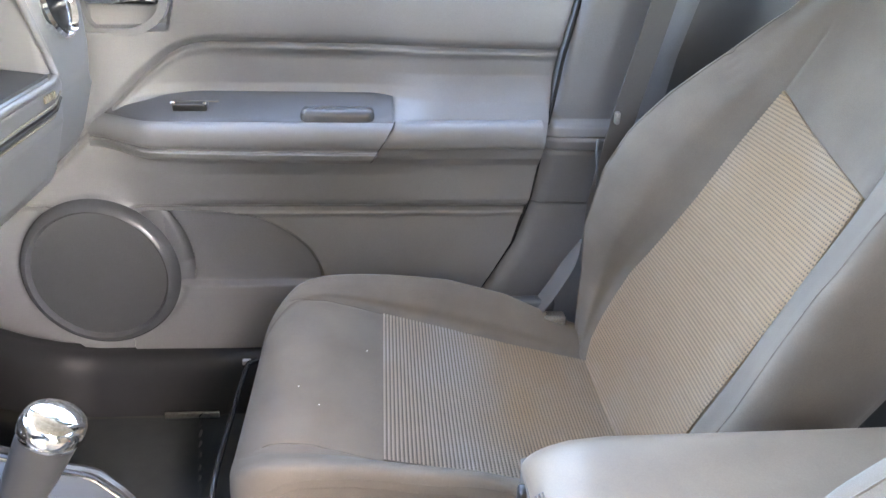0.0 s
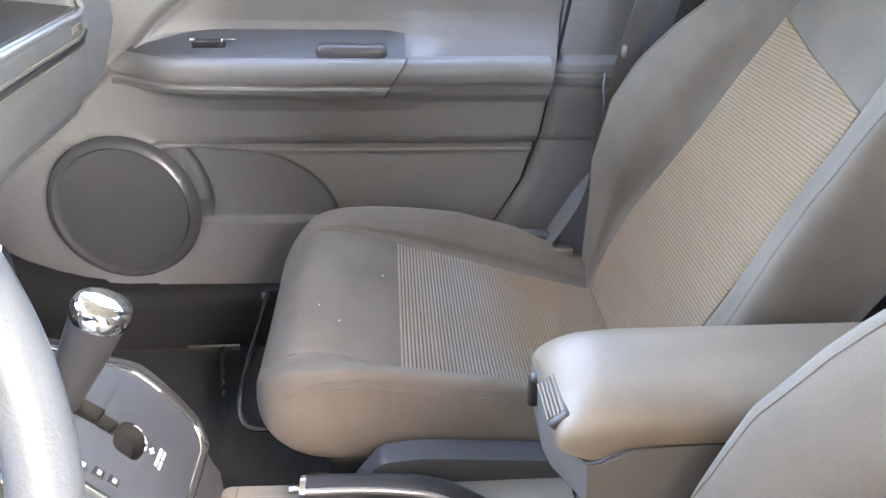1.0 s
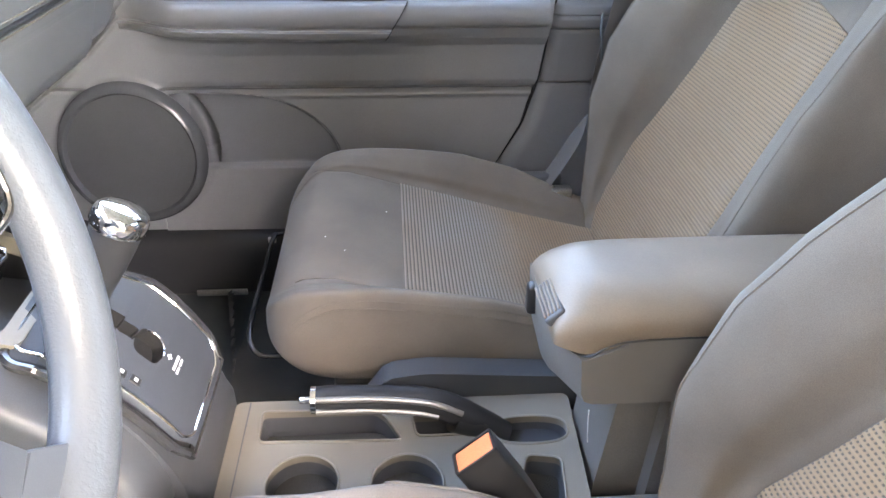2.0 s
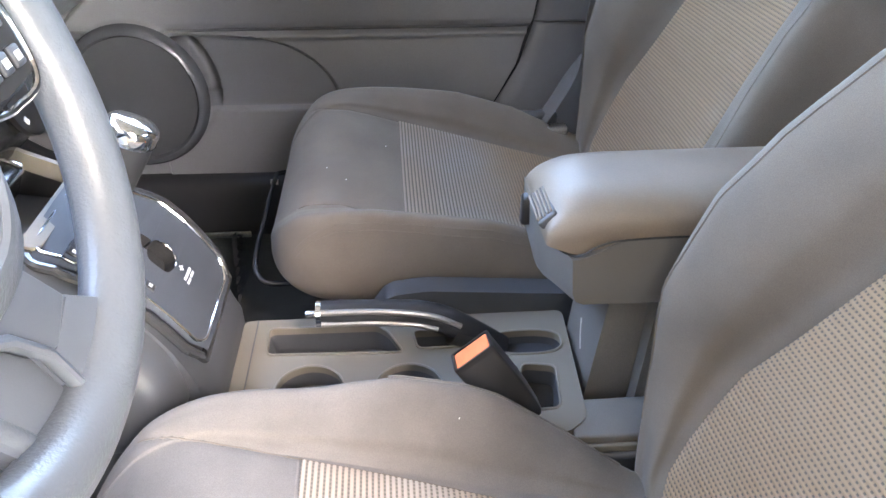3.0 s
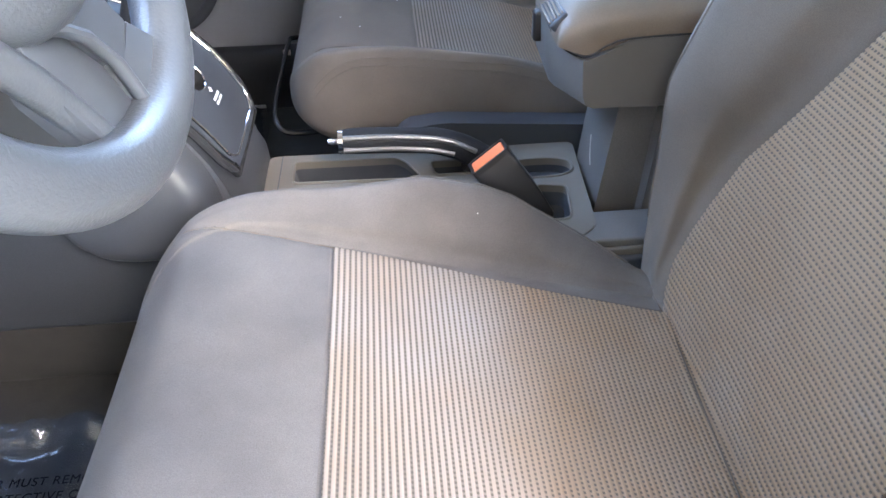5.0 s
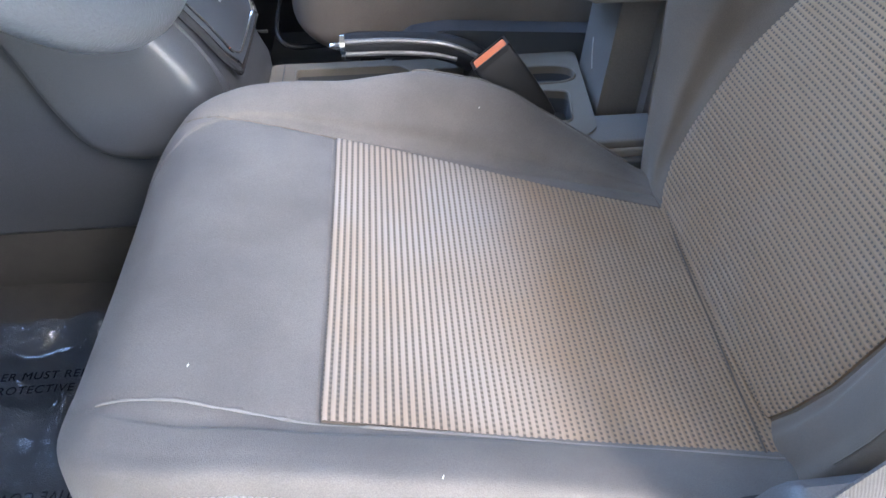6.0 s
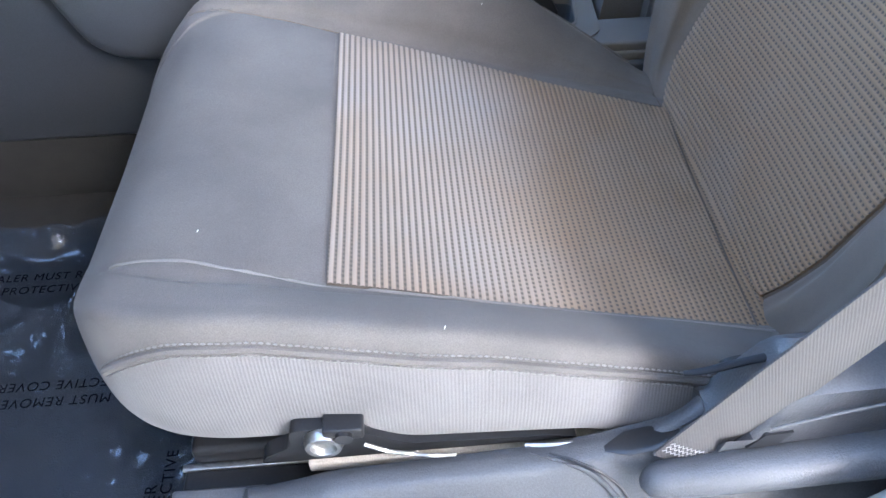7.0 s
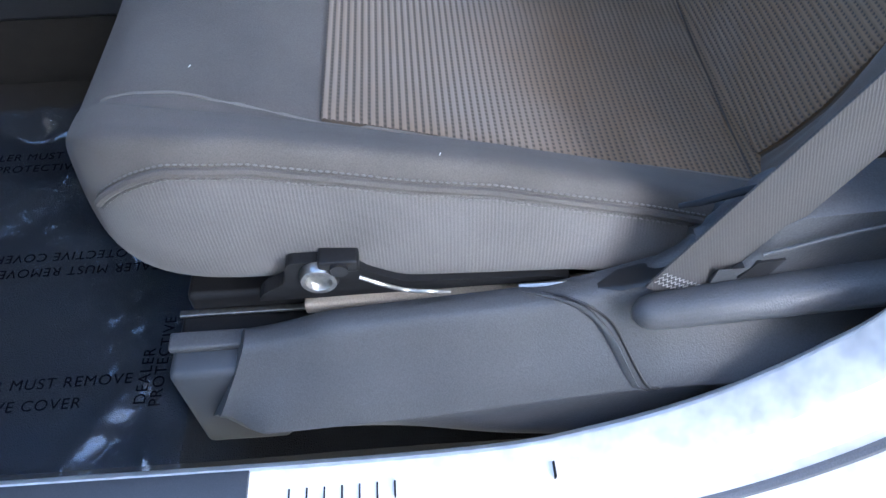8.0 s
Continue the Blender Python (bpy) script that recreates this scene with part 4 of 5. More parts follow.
def door_face(x, z):
    """How far across the car the lining of the closed door lies."""
    y = along([0.08, 0.13, 0.28, 0.40, 0.415, 0.43, 0.48, 0.505, 0.52, 0.550, 0.566, 0.577, 0.602, 0.62, 0.66, 0.80, 0.90], [1.185, 1.184, 1.186, 1.197, 1.199, 1.192, 1.178, 1.165, 1.150, 1.147, 1.151, 1.163, 1.240, 1.246, 1.248, 1.235, 1.225], z)
    rear = smooth01(-0.03, 0.10, x)
    flat = along([0.08, 0.28, 0.41, 0.43, 0.495, 0.51, 0.54, 0.575, 0.60, 0.64, 0.80, 0.90], [1.185, 1.186, 1.199, 1.192, 1.186, 1.176, 1.170, 1.186, 1.206, 1.232, 1.235, 1.225], z)
    y += (flat - y) * rear
    front = smooth01(-0.29, -0.46, x)
    plain = along([0.08, 0.40, 0.43, 0.60, 0.90], [1.185, 1.198, 1.195, 1.21, 1.23], z)
    y += (plain - y) * front
    # raised upper field above the slanting crease
    crease = along(CREASE_X, CREASE_Z, x)
    sweep = smooth01(-0.33, -0.18, x)
    y -= (0.014 - 0.009 * sweep) * smooth01(crease - 0.002, crease + 0.016, z)
    y += 0.032 * sweep * smooth01(0.69, 0.90, z)
    y += 0.004 * math.exp(-(((z - crease - 0.001) / 0.003) ** 2))
    y -= 0.0045 * math.exp(-(((z - crease + 0.008) / 0.006) ** 2))
    # groove line at mid height
    y += 0.005 * math.exp(-(((z - 0.411) / 0.004) ** 2)) - 0.004 * math.exp(-(((z - 0.401) / 0.005) ** 2)) * smooth01(-0.36, -0.30, x) - 0.006 * smooth01(0.411, 0.420, z) * (1 - smooth01(0.43, 0.49, z))
    # pocket
    e = pocket_edge(x, z)
    round_speaker = math.hypot(x + 0.497, z - 0.299)
    if x > -0.47:
        y += 0.014 * (1 - smooth01(0.97, 1.01, e)) * smooth01(0.260, 0.265, z)
        y += 0.045 * (1 - smooth01(0.150, 0.153, round_speaker)) * smooth01(0.264, 0.285, z) * (1 - smooth01(0.96, 1.01, e)) * smooth01(0.260, 0.265, z)
        y -= 0.004 * smooth01(0.268, 0.262, z) * smooth01(0.02, -0.08, x) * smooth01(0.135, 0.150, round_speaker)
    # finger recess behind the handle
    y += 0.024 * smooth01(-0.466, -0.456, x) * smooth01(0.704, 0.714, z) * smooth01(-0.336, -0.348, x - 0.30 * (z - 0.715))
    # speaker bulge
    r = math.hypot((x + 0.497) / 0.133, (z - 0.299) / 0.135)
    y -= 0.012 * (1 - smooth01(0.92, 1.06, r))
    return y


def rear_edge(z):
    return along([0.08, 0.24, 0.34, 0.43, 0.57, 0.68, 0.78, 0.90], [0.095, 0.178, 0.234, 0.260, 0.280, 0.296, 0.320, 0.350], z)


def passenger_door():
    t = thing("car_door", "closed grey passenger door with armrest, speaker and pocket", "car door")

    def f(u, v):
        z = 0.10 + 0.78 * v
        x = -0.80 + (rear_edge(z) + 0.80) * u
        return Vector((x, door_face(x, z), z))

    lining = sheet(f, np.linspace(0, 1, 400), np.linspace(0, 1, 340), thick=(0, 0.03, 0))
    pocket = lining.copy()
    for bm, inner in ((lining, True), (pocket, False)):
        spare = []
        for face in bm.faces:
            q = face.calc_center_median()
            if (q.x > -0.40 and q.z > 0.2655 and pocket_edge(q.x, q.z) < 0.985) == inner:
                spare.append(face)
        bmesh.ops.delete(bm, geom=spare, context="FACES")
    part("lining", lining, DOOR, t)
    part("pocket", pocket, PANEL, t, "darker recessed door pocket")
    part("door_skin", box(-0.85, 0.36, 1.285, 1.30, -0.05, 0.88, 0.004), PAINT, t)
    # Black plate added behind the lining for the shade in the edge gap.
    part("gap_backing", box(-0.85, 0.40, 1.2765, 1.2835, -0.05, 0.875, 0.002), RUBBER, t, "black plate added to keep the edge gap of the door dark")
    part("edge_seal", tube([(rear_edge(z) + 0.003, 1.196 + 0.03 * smooth01(0.6, 0.9, z), z) for z in np.linspace(0.11, 0.88, 60)], 0.0034, 8), RUBBER, t, "dark gap seal along the rear edge")
    # speaker
    c = Vector((-0.497, 1.1595, 0.299))
    tilt = Matrix.Rotation(radians(-4), 4, "X")

    def ring(rx, rz, dy):
        return [c + tilt @ Vector((rx * math.cos(a), dy, rz * math.sin(a))) for a in np.linspace(0, 2 * math.pi, 64, endpoint=False)]

    part("speaker_ring", skin([ring(0.136, 0.138, 0.010), ring(0.132, 0.134, -0.001), ring(0.126, 0.128, -0.008), ring(0.119, 0.121, -0.010), ring(0.115, 0.117, -0.004), ring(0.112, 0.114, 0.004)], caps=False), SLATE_DARK, t, "dark raised speaker rim")
    part("speaker_grille", skin([ring(0.1155, 0.1175, -0.001), ring(0.075, 0.077, -0.005), ring(0.03, 0.032, -0.0065), ring(0.002, 0.002, -0.007)]), GRILLE, t, "black speaker mesh")
    # switch panel and pull cup
    def top(u, v):
        x = -0.485 + 0.502 * u
        k = smooth01(-0.485, -0.36, x)
        return Vector((x, 1.153 + 0.088 * v + (1 - k) * 0.06 * (1 - v), 0.5765 + 0.030 * v - 0.008 * (1 - smooth01(0.0, 0.10, v))))
    part("switch_panel", sheet(top, np.linspace(0, 1, 40), np.linspace(0, 1, 14), thick=(0, 0, -0.012)), PANEL_MID, t, "dark armrest top panel")
    sw = part("window_switch", box(-0.340, -0.285, 1.185, 1.206, 0.585, 0.599, 0.003), BLACK, t)
    part("switch_tip", box(-0.342, -0.333, 1.183, 1.194, 0.597, 0.603, 0.002), CHROME, sw, "small chrome tip")
    part("switch_tip", box(-0.291, -0.286, 1.185, 1.192, 0.596, 0.602, 0.002), CHROME, sw, "small chrome tip")
    part("switch_rim", box(-0.325, -0.27, 1.209, 1.2105, 0.594, 0.598, 0.0005), SILVER, sw)
    part("pull_cup", box(-0.134, -0.014, 1.160, 1.200, 0.566, 0.597, 0.011, 4), SLATE_DARK, t, "padded pull grip")
    # rounded armrest front with a lip along its foot and a slanted rear end
    prof = spline([Vector((0, y, z)) for y, z in [(1.170, 0.5775), (1.158, 0.5772), (1.149, 0.5735), (1.142, 0.565), (1.139, 0.553), (1.140, 0.541), (1.143, 0.5355)]], 20)
    prof += [Vector((0, y, z)) for y, z in [(1.1445, 0.534), (1.144, 0.532), (1.1385, 0.5315), (1.1365, 0.529), (1.1380, 0.521), (1.143, 0.515), (1.158, 0.510), (1.180, 0.509)]]
    rest = []
    for u in np.linspace(0, 1, 60):
        row = []
        for q in prof:
            x1 = -0.022 + 0.62 * max(0.0, q.z - 0.514)
            x = -0.485 + (x1 + 0.485) * u
            row.append(Vector((x, q.y + 0.06 * (1 - smooth01(-0.485, -0.36, x)), q.z + 0.006 * smooth01(-0.15, -0.45, x) * (0.575 - q.z) / 0.06)))
        rest.append(row)
    part("armrest_front", skin(rest), DOOR, t, "rounded front of the door armrest")
    rear = []
    for u in np.linspace(0, 1, 30):
        row = []
        for q in prof[:20] + [Vector((0, 1.160, 0.530)), Vector((0, 1.185, 0.529))]:
            x1 = -0.020 + 0.62 * max(0.0, q.z - 0.514)
            row.append(Vector((x1 + (rear_edge(0.55) - 0.010 - x1) * u, q.y + 0.003 + 0.010 * smooth01(0.0, 1.0, u), q.z)))
        rear.append(row)
    part("armrest_rear", skin(rear), DOOR, t)
    part("armrest_line", tube([rest[-1][k] + Vector((0.0012, -0.0004, 0)) for k in range(2, len(prof) - 1)], 0.0012, 6), BLACK, t, "dark joint at the armrest end")
    # inside handle
    part("handle_bezel", pierced(rounded([(-0.474, 0.80), (-0.470, 0.720), (-0.452, 0.700), (-0.378, 0.701), (-0.338, 0.727), (-0.316, 0.80)], 0.02), [rounded([(-0.462, 0.79), (-0.458, 0.726), (-0.446, 0.711), (-0.384, 0.712), (-0.350, 0.733), (-0.330, 0.79)], 0.015)], lambda u, v, w: Vector((u, 1.2065 + w, v)), 0.02), DOOR, t)
    part("door_handle", box(-0.455, -0.345, 1.203, 1.226, 0.746, 0.768, 0.008), CHROME, t, "chrome door handle lever")


def passenger_pillar():
    t = thing("pillar_trim", "grey plastic centre pillar trim with steps", "pillar trim", kind="structure")

    def f(u, v):
        z = 0.0 + 1.2 * v
        x0 = rear_edge(min(0.9, z)) + 0.004 if z < 0.9 else 0.358 + (z - 0.9) * 0.2
        x = x0 + (0.20 + 0.12 * (1 - smooth01(0.25, 0.6, z))) * u
        y = along([0.0, 0.2, 0.416, 0.420, 0.424, 0.515, 0.521, 0.525, 0.543, 0.546, 0.549, 0.566, 0.574, 0.9, 1.2], [1.17, 1.178, 1.197, 1.201, 1.191, 1.186, 1.190, 1.178, 1.176, 1.181, 1.177, 1.180, 1.198, 1.20, 1.13], z)
        y += 0.012 * (1 - smooth01(0.0, 0.08, u)) + 0.02 * smooth01(0.7, 1, u)
        return Vector((x, y, z))

    part("lining", sheet(f, np.linspace(0, 1, 24), np.linspace(0, 1, 420), thick=(0, 0.04, 0)), PANEL, t)
    t2 = thing("seat_belt", "grey passenger seat belt hanging beside the pillar", "seat belt")
    rows = spline([(0.455, 1.150, 0.90), (0.432, 1.142, 0.78), (0.392, 1.125, 0.61), (0.370, 1.112, 0.50), (0.345, 1.10, 0.40), (0.300, 1.082, 0.32), (0.262, 1.072, 0.262)], 60)

    def g(u, v):
        i = min(58, int(u * 59))
        p = rows[i].lerp(rows[i + 1], u * 59 - i)
        tw = 0.3 + 1.5 * smooth01(0.5, 0.8, u)
        return p + Vector((math.cos(tw), math.sin(tw) * 0.6, 0.15)) * (v * 0.0235)

    part("webbing", sheet(g, np.linspace(0, 1, 60), np.linspace(-1, 1, 7), thick=(0, 0.002, 0)), WEBBING, t2)
    part("latch_plate", box(0.368, 0.376, 1.100, 1.112, 0.595, 0.615, 0.003), ZINC, t2, "steel latch plate")
    part("guide", tube(spline([(0.350, 1.118, 0.565), (0.346, 1.106, 0.545), (0.350, 1.10, 0.52), (0.352, 1.098, 0.49)], 24), 0.0022, 8), PANEL_DARK, t2, "dark belt guide")
    part("anchor", box(0.235, 0.315, 1.05, 1.075, 0.245, 0.266, 0.005), ZINC, t2, "steel belt anchor")
    part("anchor_cap", box(0.22, 0.30, 1.075, 1.10, 0.255, 0.285, 0.008), PANEL_DARK, t2)
    s = thing("sill_trim", "dark plastic sill cover below the passenger door", "sill trim")
    prof = spline([Vector((0, y, z)) for y, z in [(1.20, 0.0), (1.20, 0.118), (1.185, 0.125), (1.165, 0.120), (1.150, 0.10), (1.142, 0.06), (1.138, 0.0)]], 30)
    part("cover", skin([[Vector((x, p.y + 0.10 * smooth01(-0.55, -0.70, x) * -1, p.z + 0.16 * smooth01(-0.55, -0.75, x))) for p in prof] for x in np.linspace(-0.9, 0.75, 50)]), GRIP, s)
    part("scuff_strip", box(-0.42, -0.318, 1.128, 1.134, -0.002, 0.012, 0.002), ZINC, s, "bright scuff strip edge")


# ---- dashboard ----
def dashboard():
    t = thing("dashboard", "grey moulded dashboard with open tray and glove box", "dashboard", kind="structure")
    face = [(-0.92, 0.46), (-0.55, 0.50), (-0.492, 0.515), (-0.478, 0.535), (-0.455, 0.61), (-0.444, 0.665), (-0.448, 0.678), (-0.585, 0.69), (-0.59, 0.79), (-0.47, 0.80), (-0.475, 0.83), (-0.56, 0.86), (-1.0, 0.88)]
    part("body", slab(face, "y", 0.60, 1.055, 0.006, 3), DASH, t)
    end = [(-0.92, 0.46), (-0.55, 0.50), (-0.500, 0.525), (-0.485, 0.56), (-0.462, 0.63), (-0.452, 0.68), (-0.452, 0.78), (-0.475, 0.83), (-0.56, 0.86), (-1.0, 0.88)]
    part("end_cap", slab(end, "y", 1.04, 1.20, 0.02, 4), DASH, t)
    drv = [(-0.92, 0.50), (-0.55, 0.52), (-0.50, 0.60), (-0.50, 0.80), (-0.56, 0.88), (-1.0, 0.90)]
    part("driver_panel", slab(drv, "y", -0.19, 0.40, 0.02, 3), DASH, t)
    part("tray_rim", tube([(-0.445, 0.60, 0.672), (-0.445, 1.022, 0.672), (-0.445, 1.038, 0.680), (-0.450, 1.034, 0.71), (-0.458, 1.010, 0.79)], 0.0055, 10), DASH, t, "pale rim of the open tray")
    # Added dark sheet that puts shade into the tray by colour.
    part("tray_shade", slab([(-0.452, 0.682), (-0.578, 0.694), (-0.583, 0.786), (-0.589, 0.786), (-0.586, 0.688), (-0.452, 0.677)], "y", 0.605, 1.030), PANEL_DARK, t, "dark sheet added for the shade inside the open tray")
    part("groove", tube([(-0.448, 0.60, 0.634), (-0.448, 1.02, 0.634), (-0.447, 1.040, 0.648)], 0.004, 8), BLACK, t, "glove box joint")
    part("groove_edge", tube([(-0.446, 0.60, 0.643), (-0.446, 1.022, 0.643), (-0.445, 1.043, 0.656)], 0.0014, 6), SILVER, t)
    part("groove_edge", tube([(-0.451, 0.60, 0.625), (-0.451, 1.02, 0.625), (-0.449, 1.038, 0.637)], 0.0014, 6), SILVER, t)
    for k in range(4):
        part("badge_bar", box(-0.447, -0.4425, 0.990 + k * 0.009, 0.996 + k * 0.009, 0.652, 0.662, 0.001), SILVER, t)
    m = Matrix.Translation((-0.455, 1.105, 0.765)) @ Matrix.Rotation(radians(80), 4, "Y")
    v = part("air_vent", lathe([(0.050, -0.004), (0.050, 0.006), (0.046, 0.010), (0.042, 0.006), (0.040, -0.004)], m, 40), CHROME, t, "round air vent with chrome rim")
    part("vent_disc", lathe([(0.0, -0.001), (0.041, -0.001), (0.041, 0.003), (0.02, 0.006), (0.0, 0.007)], m, 32), BLACK_GLOSS, v)


# ---- centre console ----
ARC = [(-0.322, 0.446), (-0.302, 0.428), (-0.280, 0.408), (-0.262, 0.386), (-0.247, 0.362), (-0.234, 0.338), (-0.224, 0.312), (-0.218, 0.290)]
MID = 0.483


def arc_at(v, lift=0.0):
    """Point and outward direction on the falling face of the shift console; v in metres from its top."""
    pts = [Vector((a, b)) for a, b in ARC]
    if v < 0:
        w = (pts[0] - Vector((-0.354, 0.457))).normalized()
        return pts[0] + w * v + Vector((-w.y, w.x)) * lift
    d = 0.0
    for a, b in zip(pts, pts[1:]):
        n = (b - a).length
        if v <= d + n or b is pts[-1]:
            p = a + (b - a) * ((v - d) / n)
            w = (b - a).normalized()
            return p + Vector((-w.y, w.x)) * -0.0 + Vector((w.y * -1, w.x)) * lift
        d += n


def shift_point(u, v, lift=0.0):
    fall = along([-0.04, 0.0, 0.085, 0.14, 0.172], [0.006, 0.006, 0.006, 0.003, 0.0], v)
    p = arc_at(v, lift - fall * smooth01(0.02, -0.08, u))
    return Vector((p.x, MID + u, p.y))


def centre_console():
    t = thing("centre_console", "grey and silver centre console with cup holders", "centre console")
    side = [(-0.62, 0.20), (-0.62, 0.60), (-0.49, 0.56), (-0.455, 0.44), (-0.345, 0.422), *[(a - 0.010, b - 0.008) for a, b in ARC[1:]], (-0.214, 0.25), (-0.212, 0.10), (-0.62, 0.10)]
    part("stack_body", slab(side, "y", 0.392, 0.574, 0.010, 3), PANEL_DARK, t, "dark console flanks")
    # shift plate with its gate
    def gate(v):
        if 0.0 <= v <= 0.046:
            return (-0.014, 0.006)
        if 0.046 < v < 0.062:
            return (-0.015, 0.001)
        if 0.062 <= v <= 0.096:
            k = math.sqrt(max(0.0, 1 - ((v - 0.079) / 0.0172) ** 4))
            return (-0.008 - 0.017 * k, -0.008 + 0.017 * k)
        return None
    bm, walls = bmesh.new(), bmesh.new()
    vs = [*np.linspace(-0.034, -0.016, 8), *np.linspace(-0.01, -0.0002, 4), *np.linspace(0.0, 0.046, 8), *np.linspace(0.0462, 0.0618, 4), *np.linspace(0.062, 0.096, 18), *np.linspace(0.0962, 0.172, 16)]
    wide = lambda v: 0.076 - 0.018 * (1 - smooth01(0.0, 0.06, v)) - 0.012 * smooth01(0.14, 0.172, v)
    near = lambda v: 0.078 + 0.012 * smooth01(0.05, 0.0, v) - 0.012 * smooth01(0.14, 0.172, v) - 0.018 * (1 - math.sqrt(max(0.0, 1 - min(1.0, max(0.0, (-0.016 - v) / 0.018)) ** 2)))
    rows = []
    for v in vs:
        g = gate(v)
        a, b = g if g else (-0.008, -0.008)
        w = wide(v)
        rows.append([bm.verts.new(shift_point(u, v, 0.004 + 0.003 * (1 - (u / 0.08) ** 2))) for u in (-near(v), -near(v) * 0.6, a, b, w * 0.6, w)] + [bm.verts.new(shift_point(u, v, -0.02)) for u in (a, b)])
    for i in range(len(rows) - 1):
        p, q = rows[i], rows[i + 1]
        open_gap = gate(vs[i]) is not None or gate(vs[i + 1]) is not None
        for k in range(5):
            if k == 2 and open_gap:
                continue
            bm.faces.new((p[k], p[k + 1], q[k + 1], q[k]))
        if open_gap:
            for a, b in ((2, 6), (3, 7)):
                walls.faces.new([walls.verts.new(e.co) for e in (p[a], q[a], q[b], p[b])])
    bmesh.ops.remove_doubles(bm, verts=bm.verts[:], dist=0.0002)
    plate = part("shift_plate", bm, SLATE, t, "slate shift plate with a stepped gate")
    # Black sides give the shade of a deeper gate by colour.
    part("gate_wall", walls, RUBBER, plate, "gate sides in black for the shade inside")
    lane = [*np.linspace(-0.034, -0.016, 12), *np.linspace(-0.01, 0.172, 32)]
    def corner(v):
        return 0.007 + 0.014 * (1 - math.sqrt(max(0.0, 1 - min(1.0, max(0.0, (v - 0.150) / 0.0141)) ** 2)))

    inset = [*np.linspace(-0.028, -0.012, 12), *np.linspace(-0.006, 0.148, 28), *np.linspace(0.150, 0.164, 12)]
    edge = [shift_point(corner(v) - near(v - 0.005), v, 0.0065) for v in inset] + [shift_point(wide(v) - corner(v), v, 0.0065) for v in inset[::-1]]
    part("plate_rim", tube(edge + edge[:1], 0.0017, 8), CHROME, plate, "thin chrome rim")
    # Shallow black sheet stands for the shaded depth below the gate.
    part("gate_floor", sheet(lambda u, v: shift_point(u, v, -0.0095), np.linspace(-0.034, 0.020, 6), np.linspace(-0.004, 0.104, 14)), RUBBER, plate, "black sheet for the shade inside the gate")
    outer = [shift_point(-near(v) - 0.007, v + 0.004, 0.001) for v in lane] + [shift_point(wide(v) + 0.007, v + 0.004, 0.001) for v in lane[::-1]]
    part("plate_border", tube(outer, 0.005, 8), BLACK_GLOSS, plate, "glossy black border")
    part("gate_rim", tube([shift_point(-0.008 + 0.0175 * math.cos(a), 0.079 + 0.0175 * math.sin(a), 0.0072) for a in np.linspace(-0.6, 1.6, 24)], 0.0011, 6), CHROME, plate)
    def mark(u0, u1, v0, v1):
        part("mark", sheet(lambda u, v: shift_point(u, v, 0.0078), np.linspace(u0, u1, 3), np.linspace(v0, v1, 3), thick=(-0.001, 0, -0.001)), WHITE_INK, plate, smooth=False)
    mark(-0.006, 0.001, 0.1022, 0.1040)
    mark(-0.0034, -0.0016, 0.1000, 0.1062)
    mark(-0.013, 0.007, 0.1110, 0.1138)
    mark(-0.014, -0.005, 0.1160, 0.1188)
    mark(-0.002, 0.007, 0.1160, 0.1188)
    for u, v in ((-0.068, 0.006), (-0.055, 0.050), (-0.054, 0.066), (-0.053, 0.082)):
        part("gear_window", box(-0.006, 0.006, -0.005, 0.005, -0.001, 0.002, 0.001, m=Matrix.Translation(shift_point(u, v, 0.0045)) @ Matrix.Rotation(radians(52), 4, "Y")), BLACK, plate)
        part("gear_mark", box(-0.002, 0.002, -0.002, 0.002, 0.002, 0.0026, 0.0, m=Matrix.Translation(shift_point(u, v, 0.0045)) @ Matrix.Rotation(radians(52), 4, "Y")), WHITE_INK, plate)
    # silver panel ahead of the shift plate, with its pocket
    m = Matrix.Translation((-0.372, MID, 0.462)) @ Matrix.Rotation(radians(24), 4, "Y")
    part("silver_panel", pierced(rounded([(-0.078, -0.082), (0.032, -0.082), (0.032, 0.068), (-0.078, 0.072)], 0.012), [rounded([(-0.070, -0.074), (0.014, -0.074), (0.013, 0.062), (-0.070, 0.065)], 0.012)], lambda u, v, w: m @ Vector((u, v, 0.006 - w)), 0.02), SILVER, t, "satin silver console panel")
    bin_wall = rounded([(-0.074, -0.078), (0.017, -0.078), (0.016, 0.065), (-0.074, 0.068)], 0.013)
    bm = skin([[m @ Vector((a, b, 0.002)) for a, b in bin_wall], [m @ Vector((a * 0.92, b * 0.92, -0.055)) for a, b in bin_wall]], caps=False)
    bm.faces.new([bm.verts.new(m @ Vector((a * 0.92, b * 0.92, -0.055))) for a, b in bin_wall])
    part("pocket", bm, BLACK, t, "black coin pocket")
    part("pocket_box", box(-0.072, -0.026, -0.070, 0.042, -0.03, 0.004, 0.006, m=m), BLACK_GLOSS, t, "glossy black insert in the pocket")
    part("pocket_edge", tube([m @ Vector(q) for q in [(-0.070, 0.044, 0.005), (-0.030, 0.042, 0.005), (-0.025, 0.032, 0.005), (-0.025, -0.070, 0.005)]], 0.0022, 8), CHROME, t)
    # control panel with dials
    st = part("control_panel", slab([(-0.52, 0.47), (-0.415, 0.475), (-0.405, 0.50), (-0.435, 0.62), (-0.52, 0.64)], "y", 0.395, 0.600, 0.01, 3), BLACK_GLOSS, t, "glossy black control panel")
    for y in (0.585,):
        dm = Matrix.Translation((-0.408, y, 0.520)) @ Matrix.Rotation(radians(75), 4, "Y")
